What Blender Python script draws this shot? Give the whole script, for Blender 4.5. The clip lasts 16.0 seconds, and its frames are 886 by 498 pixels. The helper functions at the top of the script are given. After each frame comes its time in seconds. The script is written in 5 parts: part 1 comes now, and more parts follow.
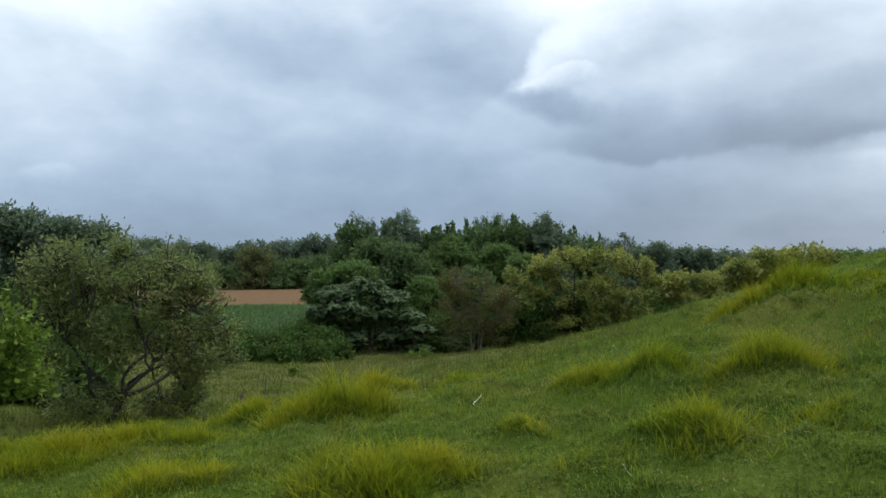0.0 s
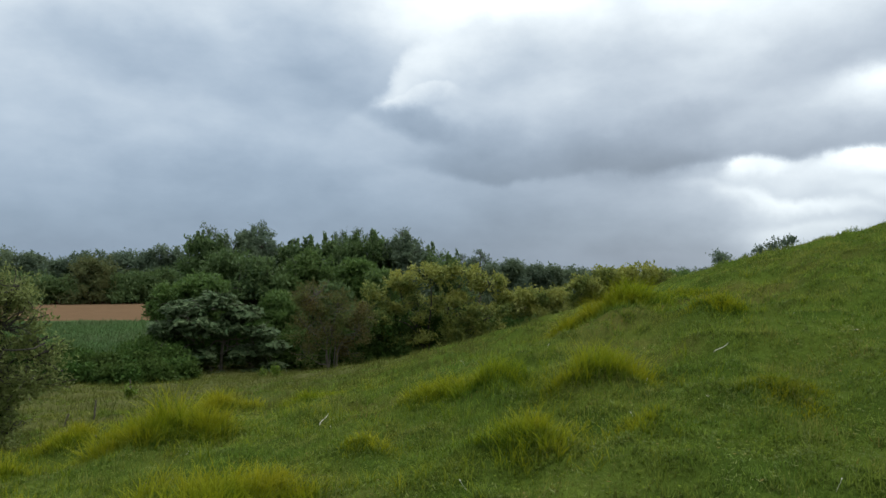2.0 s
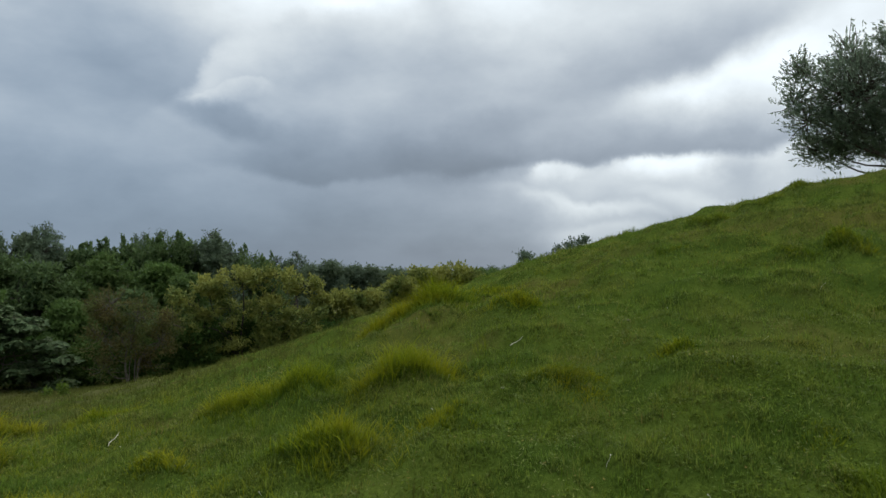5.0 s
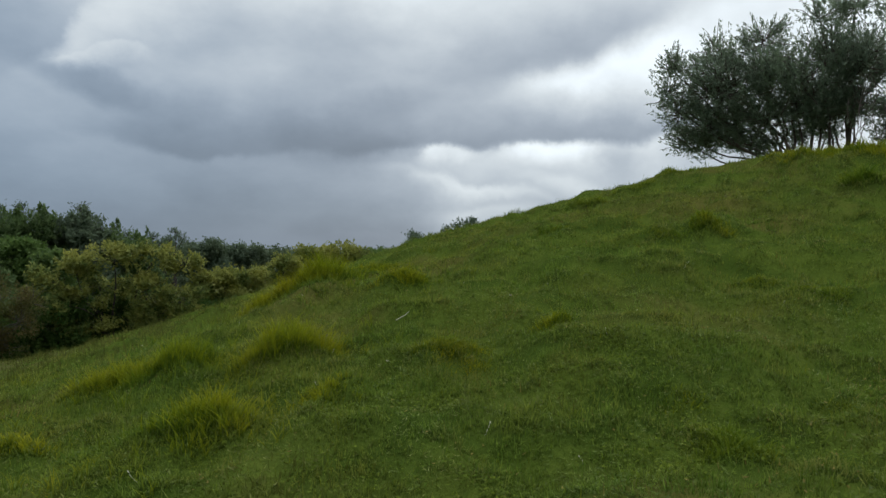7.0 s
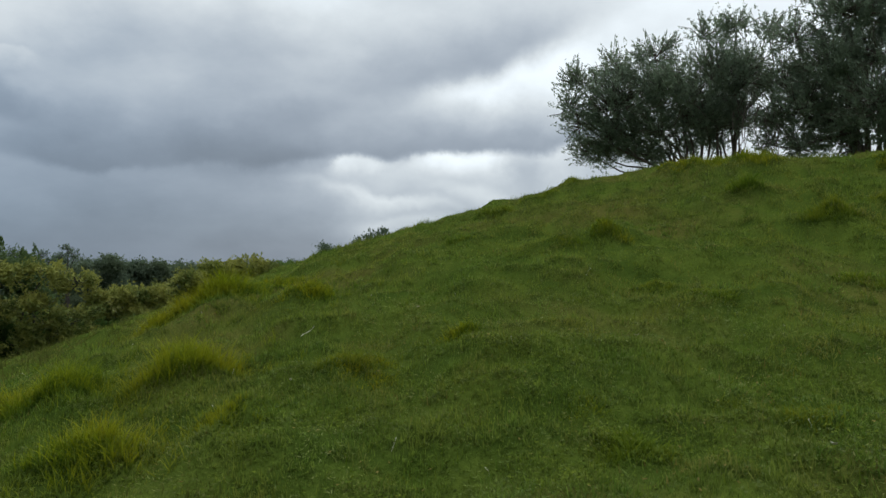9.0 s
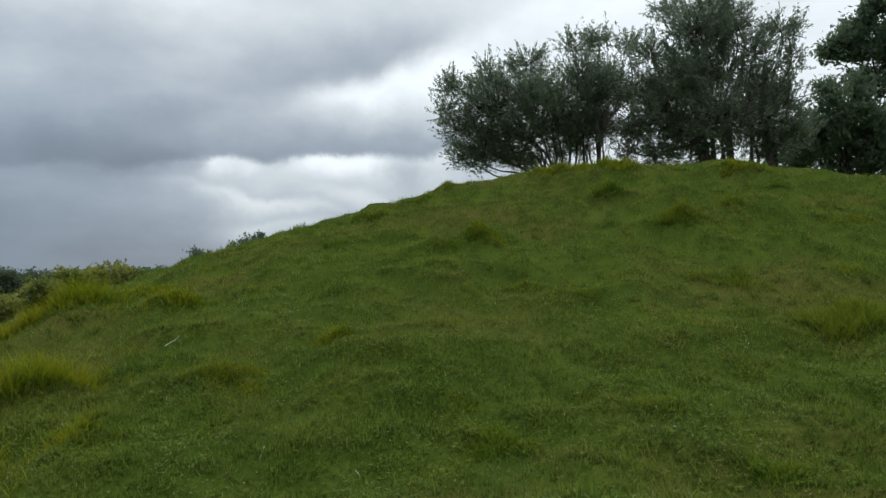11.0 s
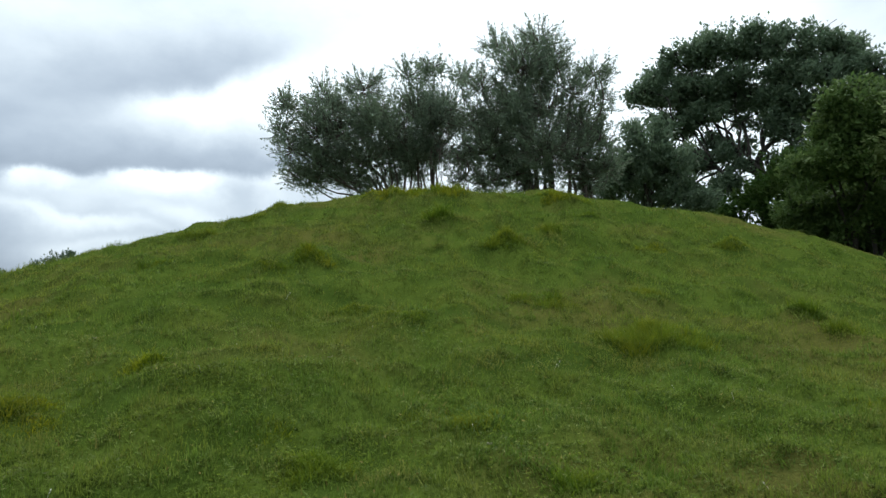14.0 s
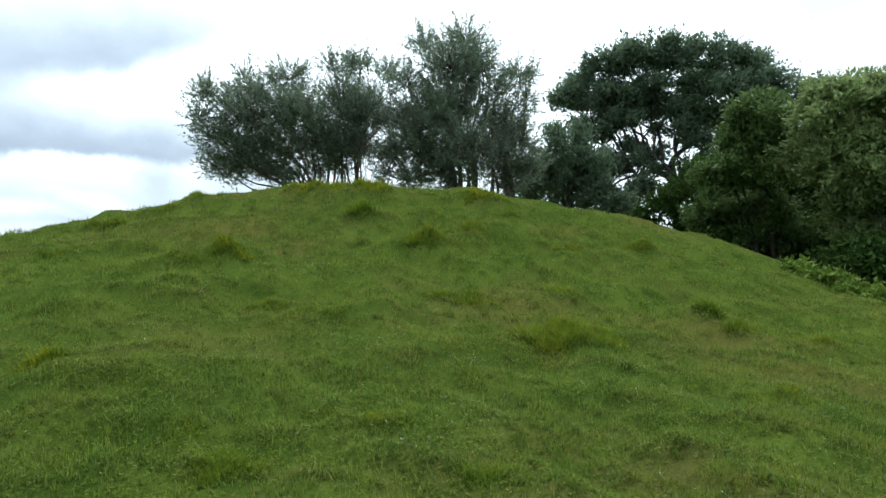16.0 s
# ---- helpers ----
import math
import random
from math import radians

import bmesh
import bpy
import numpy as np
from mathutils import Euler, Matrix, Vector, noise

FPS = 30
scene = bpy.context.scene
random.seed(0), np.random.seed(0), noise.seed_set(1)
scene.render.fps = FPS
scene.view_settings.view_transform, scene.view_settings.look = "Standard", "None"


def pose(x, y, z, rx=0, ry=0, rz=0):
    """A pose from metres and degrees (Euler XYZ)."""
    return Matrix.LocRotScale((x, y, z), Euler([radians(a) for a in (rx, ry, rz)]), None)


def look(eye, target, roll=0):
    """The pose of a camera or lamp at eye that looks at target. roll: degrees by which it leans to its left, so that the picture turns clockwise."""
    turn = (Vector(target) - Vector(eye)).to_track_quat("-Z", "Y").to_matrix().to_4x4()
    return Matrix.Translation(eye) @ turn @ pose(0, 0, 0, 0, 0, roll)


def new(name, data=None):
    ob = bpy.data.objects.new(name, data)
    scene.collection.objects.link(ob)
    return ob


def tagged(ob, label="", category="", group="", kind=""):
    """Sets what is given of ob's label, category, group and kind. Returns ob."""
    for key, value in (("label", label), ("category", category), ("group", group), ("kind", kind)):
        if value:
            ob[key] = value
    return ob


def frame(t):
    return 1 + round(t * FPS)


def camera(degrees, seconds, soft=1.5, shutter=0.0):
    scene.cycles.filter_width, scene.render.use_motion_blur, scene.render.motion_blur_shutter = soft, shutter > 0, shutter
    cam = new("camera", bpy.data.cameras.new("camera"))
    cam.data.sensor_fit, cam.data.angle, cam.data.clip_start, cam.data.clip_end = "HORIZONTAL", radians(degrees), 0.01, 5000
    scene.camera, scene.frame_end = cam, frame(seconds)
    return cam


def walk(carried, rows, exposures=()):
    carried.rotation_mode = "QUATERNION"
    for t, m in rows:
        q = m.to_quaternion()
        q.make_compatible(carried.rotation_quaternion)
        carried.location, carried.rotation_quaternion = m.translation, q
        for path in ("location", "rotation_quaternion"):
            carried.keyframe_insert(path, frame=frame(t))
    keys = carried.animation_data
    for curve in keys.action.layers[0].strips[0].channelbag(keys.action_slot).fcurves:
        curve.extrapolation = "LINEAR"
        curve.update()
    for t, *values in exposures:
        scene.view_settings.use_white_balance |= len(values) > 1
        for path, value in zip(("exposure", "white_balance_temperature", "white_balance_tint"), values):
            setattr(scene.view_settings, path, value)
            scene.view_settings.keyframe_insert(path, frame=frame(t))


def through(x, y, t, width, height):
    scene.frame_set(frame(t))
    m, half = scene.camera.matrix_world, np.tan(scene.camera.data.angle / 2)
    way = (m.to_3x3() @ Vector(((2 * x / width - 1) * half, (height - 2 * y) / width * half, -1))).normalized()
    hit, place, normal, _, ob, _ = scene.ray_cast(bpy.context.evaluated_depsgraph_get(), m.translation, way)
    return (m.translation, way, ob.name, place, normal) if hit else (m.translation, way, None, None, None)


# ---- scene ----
cam = camera(66.5, 16.0)
# seconds, place in metres, yaw, pitch, roll in degrees
ROWS = [
    (0.0, -0.087, 0.296, 1.524, 0.00, 0.50, 0.00),
    (0.5, -0.035, 0.323, 1.533, -4.98, 0.85, -0.34),
    (1.0, 0.005, 0.318, 1.537, -9.04, 1.91, -1.30),
    (1.5, 0.025, 0.309, 1.539, -11.05, 2.02, -1.40),
    (2.0, 0.033, 0.307, 1.546, -11.78, 1.82, -0.67),
    (2.5, 0.054, 0.317, 1.554, -13.03, 2.27, 0.10),
    (3.0, 0.072, 0.319, 1.564, -14.95, 2.72, 0.82),
    (3.5, 0.092, 0.312, 1.571, -17.93, 2.78, 0.95),
    (4.0, 0.118, 0.295, 1.578, -21.39, 3.35, 1.12),
    (4.5, 0.136, 0.268, 1.581, -23.64, 3.56, 1.00),
    (5.0, 0.147, 0.263, 1.559, -27.02, 1.93, 0.46),
    (7.5, 0.195, 0.264, 1.499, -37.53, 0.28, -0.00),
    (8.0, 0.231, 0.286, 1.501, -38.94, 0.30, 0.27),
    (8.5, 0.250, 0.281, 1.507, -41.82, 0.78, 0.34),
    (9.0, 0.273, 0.275, 1.512, -43.75, 1.11, 1.07),
    (9.5, 0.295, 0.272, 1.517, -46.34, 1.33, 1.48),
    (10.0, 0.292, 0.242, 1.520, -49.03, 1.10, 1.73),
    (12.5, 0.317, 0.163, 1.486, -59.61, 2.47, 1.38),
    (13.0, 0.319, 0.149, 1.494, -61.57, 2.86, 1.05),
    (13.5, 0.324, 0.122, 1.500, -64.41, 2.78, 0.92),
    (14.0, 0.341, 0.101, 1.504, -67.47, 2.65, 1.60),
    (14.5, 0.337, 0.073, 1.505, -70.21, 2.67, 1.25),
    (15.0, 0.331, 0.027, 1.516, -73.04, 2.65, 1.45),
    (15.5, 0.304, 0.008, 1.524, -75.85, 3.45, 1.40),
    (16.0, 0.322, 0.044, 1.516, -73.93, 2.11, 0.65),
]
EXPOSURES = [(0, 0.55, 6250, 10), (2, 0.42, 6500, 10), (3.5, 0.29, 6500, 10), (5, 0.09, 6500, 10), (9, 0.05, 6500, 10), (12.5, 0.21, 6450, 10), (14, 0.52, 6250, 8), (16, 0.85, 6100, 6)]
walk(cam, [(t, pose(x, y, z, 90 + pitch, roll, yaw)) for t, x, y, z, yaw, pitch, roll in ROWS], EXPOSURES)

# ---- world, sun, exposure ----
SUN_AZ, SUN_EL = 80.0, 52.0   # degrees, azimuth clockwise from +y


def nodes_of(tree_owner):
    tree_owner.use_nodes = True
    nt = tree_owner.node_tree
    nt.nodes.clear()
    return nt


def node(nt, kind, settings=None, **inputs):
    n = nt.nodes.new(kind)
    for key, value in (settings or {}).items():
        setattr(n, key, value)
    for key, value in inputs.items():
        socket = n.inputs[int(key[1:])] if key[0] == "i" and key[1:].isdigit() else n.inputs[key.replace("_", " ")]
        if isinstance(value, bpy.types.NodeSocket):
            nt.links.new(value, socket)
        else:
            socket.default_value = value
    return n


def calc(nt, op, a, b=0.0, c=0.0):
    return node(nt, "ShaderNodeMath", {"operation": op}, i0=a, i1=b, i2=c).outputs[0]


def ramp(nt, value, lo, hi, out_lo=0.0, out_hi=1.0, smooth=True):
    return node(nt, "ShaderNodeMapRange", {"interpolation_type": "SMOOTHSTEP" if smooth else "LINEAR"},
                i0=value, i1=lo, i2=hi, i3=out_lo, i4=out_hi).outputs[0]


def blend(nt, fac, a, b, how="MIX"):
    return node(nt, "ShaderNodeMix", {"data_type": "RGBA", "blend_type": how}, i0=fac, i6=a, i7=b).outputs[2]


def grain(nt, vector, scale, detail=4.0, rough=0.55, distort=0.0):
    return node(nt, "ShaderNodeTexNoise", {}, Vector=vector, Scale=scale, Detail=detail, Roughness=rough, Distortion=distort).outputs[0]


# cloud banks, the far ones first: azimuth, elevation, half-widths, tilt, softness of the upper and of the lower edge,
# brightness at the foot and at the head, density
CLOUDS_LEFT = [
    (-36, 10, 11, 9, 0, 0.9, 0.9, 0.42, 0.62, 0.8),     (-31, 19, 15, 8, 0, 0.9, 0.9, 0.58, 0.98, 0.95), (-13, 11.5, 17, 3.6, -6, 0.9, 0.9, 0.44, 0.50, 0.8), (-4, 5, 9, 4.5, 0, 0.9, 0.9, 0.31, 0.33, 0.7),
    (-12, 16.2, 12, 2.6, -10, 0.8, 0.7, 0.36, 0.43, 0.8), (4, 15.6, 7, 3.6, -20, 0.9, 0.5, 0.33, 0.40, 0.85), (5.5, 11.4, 6.5, 1.7, -14, 0.7, 0.9, 0.40, 0.44, 0.7),
    (-31, 6.2, 1.6, 0.5, 8, 0.6, 0.9, 0.45, 0.52, 0.7), (-12, 21, 9, 2.2, 4, 0.9, 0.9, 0.50, 0.58, 0.6),
]
CLOUDS_BRIGHT = [
    (86, 17, 33, 18, 0, 0.5, 0.7, 0.72, 1.02, 1.0), (43.5, 5.5, 12.5, 5.0, 0, 0.6, 0.6, 0.42, 0.60, 1.0), (52.5, 13, 8.0, 4.6, 10, 0.5, 0.6, 0.85, 1.05, 1.0),
    (37.0, 8.0, 3.0, 1.2, 5, 0.3, 0.9, 0.58, 0.88, 0.95), (46.0, 7.9, 4.6, 1.5, 3, 0.3, 0.9, 0.62, 1.02, 0.95), (39.0, 5.2, 6.4, 0.8, -13, 0.5, 0.95, 0.56, 0.78, 0.8),
    (46.5, 5.0, 4.0, 1.0, -8, 0.7, 0.95, 0.60, 0.80, 0.6), (40.5, 2.9, 4.6, 1.0, -6, 0.4, 0.9, 0.50, 0.62, 0.8), (50.8, 7.6, 1.8, 1.8, 0, 0.8, 0.8, 0.42, 0.46, 0.8),
]
CLOUDS_BANK = [
    (42, 10.7, 17, 1.9, 1, 0.9, 0.22, 0.34, 0.52, 0.95), (23, 12.6, 13.0, 5.0, -2, 0.7, 0.22, 0.28, 0.64, 0.95), (34, 14.4, 8, 3.8, 0, 0.9, 0.9, 0.44, 0.56, 0.75),
    (45.0, 19.0, 11.5, 4.4, 8, 0.9, 0.28, 0.43, 0.74, 0.95), (20, 20.5, 13.5, 5.4, 4, 0.35, 0.95, 0.50, 1.10, 0.95), (13.2, 16.7, 7.9, 3.1, 27, 0.16, 0.95, 0.44, 0.72, 0.95),
    (9.2, 14.3, 3.6, 1.0, 14, 0.12, 0.4, 0.44, 0.66, 0.95), (33.5, 21, 4.0, 3.8, 0, 0.6, 0.9, 0.66, 1.0, 0.7), (26.4, 22.5, 1.6, 3.0, 15, 0.9, 0.9, 0.55, 0.60, 0.6),
]
CLOUDS_WISPS = [
    (17, 8.8, 6.5, 1.1, -3, 0.9, 0.35, 0.25, 0.30, 0.7), (28, 9.3, 6.0, 1.2, 6, 0.9, 0.35, 0.25, 0.30, 0.7), (9.3, 12.6, 3.8, 1.0, -8, 0.6, 0.7, 0.295, 0.32, 0.85),
    (41, 15.4, 6.0, 1.3, 6, 0.9, 0.7, 0.40, 0.45, 0.6), (22, 13.6, 5.0, 1.4, 12, 0.8, 0.9, 0.46, 0.58, 0.5), (49, 12.0, 6.0, 0.8, -4, 0.7, 0.9, 0.52, 0.66, 0.7),
    (105, 20, 9, 6, 0, 0.9, 0.9, 0.55, 0.60, 0.8), (31, 11.8, 4.0, 1.0, 10, 0.9, 0.9, 0.31, 0.36, 0.6), (15, 11.0, 2.6, 1.2, 30, 0.9, 0.9, 0.32, 0.36, 0.6),
]
world = bpy.data.worlds.new("world")
scene.world = world
nt = nodes_of(world)
sky = node(nt, "ShaderNodeTexSky", {"sky_type": "NISHITA", "sun_disc": False, "sun_elevation": radians(SUN_EL), "sun_rotation": radians(SUN_AZ)})
way = node(nt, "ShaderNodeTexCoord").outputs["Generated"]


def stray(source, scale, detail, reach_az, reach_el):
    """Offsets of azimuth and elevation, in degrees, that fray the clouds' edges."""
    n = node(nt, "ShaderNodeTexNoise", {}, Vector=source, Scale=scale, Detail=detail, Roughness=0.6)
    parts = node(nt, "ShaderNodeSeparateColor", {}, i0=n.outputs["Color"])
    return [calc(nt, "MULTIPLY", calc(nt, "SUBTRACT", parts.outputs[k], 0.5), reach) for k, reach in ((0, reach_az), (1, reach_el))]


xyz = node(nt, "ShaderNodeSeparateXYZ", {}, i0=way)
true_ele = calc(nt, "MULTIPLY", calc(nt, "ARCSINE", xyz.outputs[2]), 57.29578)
true_azi = calc(nt, "MULTIPLY", calc(nt, "ARCTAN2", xyz.outputs[0], xyz.outputs[1]), 57.29578)
slow, quick = stray(way, 5.0, 2.0, 6.0, 3.2), stray(way, 15.0, 7.0, 3.4, 1.9)
azi = calc(nt, "ADD", calc(nt, "ADD", true_azi, slow[0]), quick[0])
ele = calc(nt, "ADD", calc(nt, "ADD", true_ele, slow[1]), quick[1])
cover = ramp(nt, true_ele, 2.0, 30.0, 0.282, 0.72, smooth=False)
for a0, e0, wa, we, tilt, soft_top, soft_low, v_low, v_high, dense in CLOUDS_LEFT + CLOUDS_BRIGHT + CLOUDS_BANK + CLOUDS_WISPS:
    ca, sa = math.cos(radians(tilt)), math.sin(radians(tilt))
    da, de = calc(nt, "SUBTRACT", azi, a0), calc(nt, "SUBTRACT", ele, e0)
    u = calc(nt, "MULTIPLY_ADD", da, ca / wa, calc(nt, "MULTIPLY", de, sa / wa))
    v = calc(nt, "MULTIPLY_ADD", de, ca / we, calc(nt, "MULTIPLY", da, -sa / we))
    r = calc(nt, "SQRT", calc(nt, "MULTIPLY_ADD", u, u, calc(nt, "MULTIPLY", v, v)))
    edge = ramp(nt, v, -0.5, 0.5, soft_low, soft_top)
    mask = ramp(nt, r, calc(nt, "SUBTRACT", 1.0, edge), calc(nt, "ADD", 1.0, edge), dense, 0.0)
    value = ramp(nt, v, -1.0, 1.0, v_low, v_high)
    cover = calc(nt, "MULTIPLY_ADD", mask, calc(nt, "SUBTRACT", value, cover), cover)
cover = calc(nt, "ADD", cover, ramp(nt, true_ele, 28.0, 80.0, 0.0, 0.50))
billow = grain(nt, node(nt, "ShaderNodeMapping", {}, Vector=way, Scale=(1.0, 1.0, 2.0)).outputs[0], 6.0, 6.0, 0.55)
cover = calc(nt, "MULTIPLY", cover, ramp(nt, billow, 0.25, 0.75, 0.86, 1.14, smooth=False))
cover = calc(nt, "MAXIMUM", cover, 0.08)
shade_tone = blend(nt, ramp(nt, true_azi, -5.0, 40.0), (0.655, 0.86, 1.115, 1), (0.76, 0.90, 1.08, 1))
tone = blend(nt, ramp(nt, cover, 0.25, 0.75), shade_tone, (0.915, 1.0, 1.05, 1))
cloud = blend(nt, 1.0, tone, node(nt, "ShaderNodeCombineColor", {}, i0=cover, i1=cover, i2=cover).outputs[0], "MULTIPLY")
sheen = blend(nt, 1.0, cloud, blend(nt, 1.0, sky.outputs[0], (0.004, 0.004, 0.004, 1), "MULTIPLY"), "ADD")
back = node(nt, "ShaderNodeBackground", {}, Color=sheen, Strength=1.0)
nt.links.new(back.outputs[0], node(nt, "ShaderNodeOutputWorld").inputs[0])

lamp = bpy.data.lights.new("sun", "SUN")
lamp.energy, lamp.angle, lamp.color = 1.05, radians(30), (1.0, 0.97, 0.9)
sun = new("sun", lamp)
sun_way = Vector((math.sin(radians(SUN_AZ)) * math.cos(radians(SUN_EL)), math.cos(radians(SUN_AZ)) * math.cos(radians(SUN_EL)), math.sin(radians(SUN_EL))))
sun.matrix_world = look(60 * sun_way, (0, 0, 0))

# ---- materials ----


def matter(name):
    mat = bpy.data.materials.new(name)
    return mat, nodes_of(mat)


def finish(nt, surface):
    nt.links.new(surface, node(nt, "ShaderNodeOutputMaterial").inputs[0])


def leaf_matter(name, dark, light, tip=None, through=0.35, patch=0.6, rough=0.6, spread=1.0, sheen=0.15, foot=None, dry=None, mottle=0.0):
    """Leaves and blades: two greens by island, a slow drift of a third, some light let through.
    foot: colour of the lower part of a blade, darkened for the shade down among the blades; dry: colour of withered
    patches."""
    mat, nt = matter(name)
    geo = node(nt, "ShaderNodeNewGeometry")
    rnd = geo.outputs["Random Per Island"]
    pos = geo.outputs["Position"]
    slow = ramp(nt, grain(nt, pos, patch, 3.0), 0.35, 0.65)
    col = blend(nt, ramp(nt, rnd, 0.0, spread, 0, 1, False), (*dark, 1), (*light, 1))
    if tip:
        col = blend(nt, calc(nt, "MULTIPLY", slow, 0.8), col, (*tip, 1))
    col = blend(nt, ramp(nt, grain(nt, pos, patch * 9.0, 2.0), 0.3, 0.7, 0.0, 0.35), col, (*dark, 1))
    if mottle:
        col = blend(nt, ramp(nt, grain(nt, pos, 3.4, 3.0), 0.46, 0.60, 0.0, mottle), col, (*dark, 1))
    if dry:
        withered = ramp(nt, grain(nt, pos, 1.6, 4.0, 0.6), 0.47, 0.64, 0.0, 0.48)
        col = blend(nt, calc(nt, "MULTIPLY", withered, ramp(nt, rnd, 0.1, 0.6)), col, (*dry, 1))
    # foot colour: darker roots plus the shade deep in the grass, painted in
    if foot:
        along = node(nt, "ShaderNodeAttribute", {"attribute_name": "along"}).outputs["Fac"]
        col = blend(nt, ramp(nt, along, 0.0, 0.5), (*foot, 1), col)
    skin = node(nt, "ShaderNodeBsdfPrincipled", {}, Base_Color=col, Roughness=rough)
    skin.inputs["Specular IOR Level"].default_value = sheen
    glow = node(nt, "ShaderNodeBsdfTranslucent", {}, Color=col)
    finish(nt, node(nt, "ShaderNodeMixShader", {}, i0=through, i1=skin.outputs[0], i2=glow.outputs[0]).outputs[0])
    return mat


def rough_matter(name, a, b, scale, relief=0.3, rough=0.85):
    mat, nt = matter(name)
    pos = node(nt, "ShaderNodeNewGeometry").outputs["Position"]
    n1, n2 = grain(nt, pos, scale, 5.0), grain(nt, pos, scale * 7.3, 4.0)
    col = blend(nt, ramp(nt, n1, 0.35, 0.65), (*a, 1), (*b, 1))
    col = blend(nt, calc(nt, "MULTIPLY", n2, 0.5), col, (*a, 1))
    bump = node(nt, "ShaderNodeBump", {}, Strength=relief, Distance=0.02, Height=n2)
    finish(nt, node(nt, "ShaderNodeBsdfPrincipled", {}, Base_Color=col, Roughness=rough, Normal=bump.outputs[0]).outputs[0])
    return mat


BARK = rough_matter("bark", (0.030, 0.025, 0.020), (0.075, 0.062, 0.050), 9.0, 0.6)
BARK_PALE = rough_matter("bark_pale", (0.20, 0.18, 0.15), (0.36, 0.33, 0.28), 9.0, 0.4)
DRY_WOOD = rough_matter("dry_wood", (0.50, 0.46, 0.38), (0.72, 0.68, 0.58), 30.0, 0.3)
POST_WOOD = rough_matter("post_wood", (0.06, 0.05, 0.04), (0.14, 0.12, 0.10), 20.0, 0.4)
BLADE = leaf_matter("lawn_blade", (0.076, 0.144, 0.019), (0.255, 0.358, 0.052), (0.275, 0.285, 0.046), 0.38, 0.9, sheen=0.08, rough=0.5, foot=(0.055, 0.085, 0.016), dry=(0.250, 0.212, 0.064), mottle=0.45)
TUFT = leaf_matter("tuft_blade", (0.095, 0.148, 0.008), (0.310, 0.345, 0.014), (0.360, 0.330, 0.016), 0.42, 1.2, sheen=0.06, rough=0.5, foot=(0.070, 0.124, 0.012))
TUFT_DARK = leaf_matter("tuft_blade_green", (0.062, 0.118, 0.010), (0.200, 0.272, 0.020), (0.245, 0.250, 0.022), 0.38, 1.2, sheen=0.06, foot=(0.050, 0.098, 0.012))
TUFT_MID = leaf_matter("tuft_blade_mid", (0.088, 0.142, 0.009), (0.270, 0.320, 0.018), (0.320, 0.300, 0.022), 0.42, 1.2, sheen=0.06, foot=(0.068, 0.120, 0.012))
WEED = leaf_matter("weed_blade", (0.080, 0.094, 0.022), (0.152, 0.154, 0.040), (0.088, 0.110, 0.022), 0.3, 0.25, sheen=0.02)
CROP = leaf_matter("crop_leaf", (0.062, 0.115, 0.036), (0.118, 0.185, 0.064), (0.100, 0.130, 0.055), 0.3, 0.1)
LEAF_OLIVE = leaf_matter("leaf_olive", (0.140, 0.195, 0.130), (0.320, 0.395, 0.270), (0.190, 0.250, 0.150), 0.60, 0.5, sheen=0.4, rough=0.45)
LEAF_DARK = leaf_matter("leaf_dark", (0.092, 0.145, 0.084), (0.215, 0.285, 0.165), (0.130, 0.185, 0.112), 0.50, 0.5, sheen=0.2, rough=0.5)
LEAF_GREEN = leaf_matter("leaf_green", (0.065, 0.130, 0.030), (0.175, 0.255, 0.065), (0.100, 0.165, 0.044), 0.42, 0.5, sheen=0.2)
LEAF_GOLD = leaf_matter("leaf_gold", (0.070, 0.115, 0.030), (0.240, 0.280, 0.072), (0.420, 0.410, 0.095), 0.40, 1.0, sheen=0.15)
LEAF_BROWN = leaf_matter("leaf_brown", (0.112, 0.134, 0.046), (0.335, 0.380, 0.128), (0.168, 0.222, 0.064), 0.48, 0.9, sheen=0.14)
LEAF_SILVER = leaf_matter("leaf_silver", (0.046, 0.084, 0.032), (0.148, 0.196, 0.092), None, 0.30, 0.8, sheen=0.12)
LEAF_TAN = leaf_matter("leaf_tan", (0.090, 0.078, 0.030), (0.205, 0.168, 0.062), (0.115, 0.165, 0.045), 0.42, 0.9, sheen=0.05)
# paler, bluer leaves: the haze of distance is put into their colour
LEAF_FAR_HAZE = leaf_matter("leaf_far_haze", (0.080, 0.122, 0.086), (0.165, 0.215, 0.138), (0.150, 0.190, 0.095), 0.45, 0.08, sheen=0.1)
LEAF_BRIGHT = leaf_matter("leaf_bright", (0.070, 0.130, 0.016), (0.190, 0.260, 0.035), None, 0.35, 1.0)

LEAF_HEDGE = leaf_matter("leaf_hedge", (0.058, 0.108, 0.030), (0.175, 0.245, 0.072), (0.095, 0.155, 0.042), 0.45, 0.5, sheen=0.12, rough=0.5)
LEAF_BUSH = leaf_matter("leaf_bush", (0.032, 0.074, 0.016), (0.090, 0.158, 0.036), (0.068, 0.098, 0.024), 0.36, 0.6, sheen=0.05)
LEAF_RUST = leaf_matter("leaf_rust", (0.085, 0.115, 0.050), (0.180, 0.190, 0.080), (0.150, 0.155, 0.055), 0.42, 0.15, sheen=0.05)
LEAF_WOOD = leaf_matter("leaf_wood", (0.052, 0.098, 0.038), (0.178, 0.248, 0.090), (0.115, 0.175, 0.056), 0.44, 0.30, sheen=0.2)
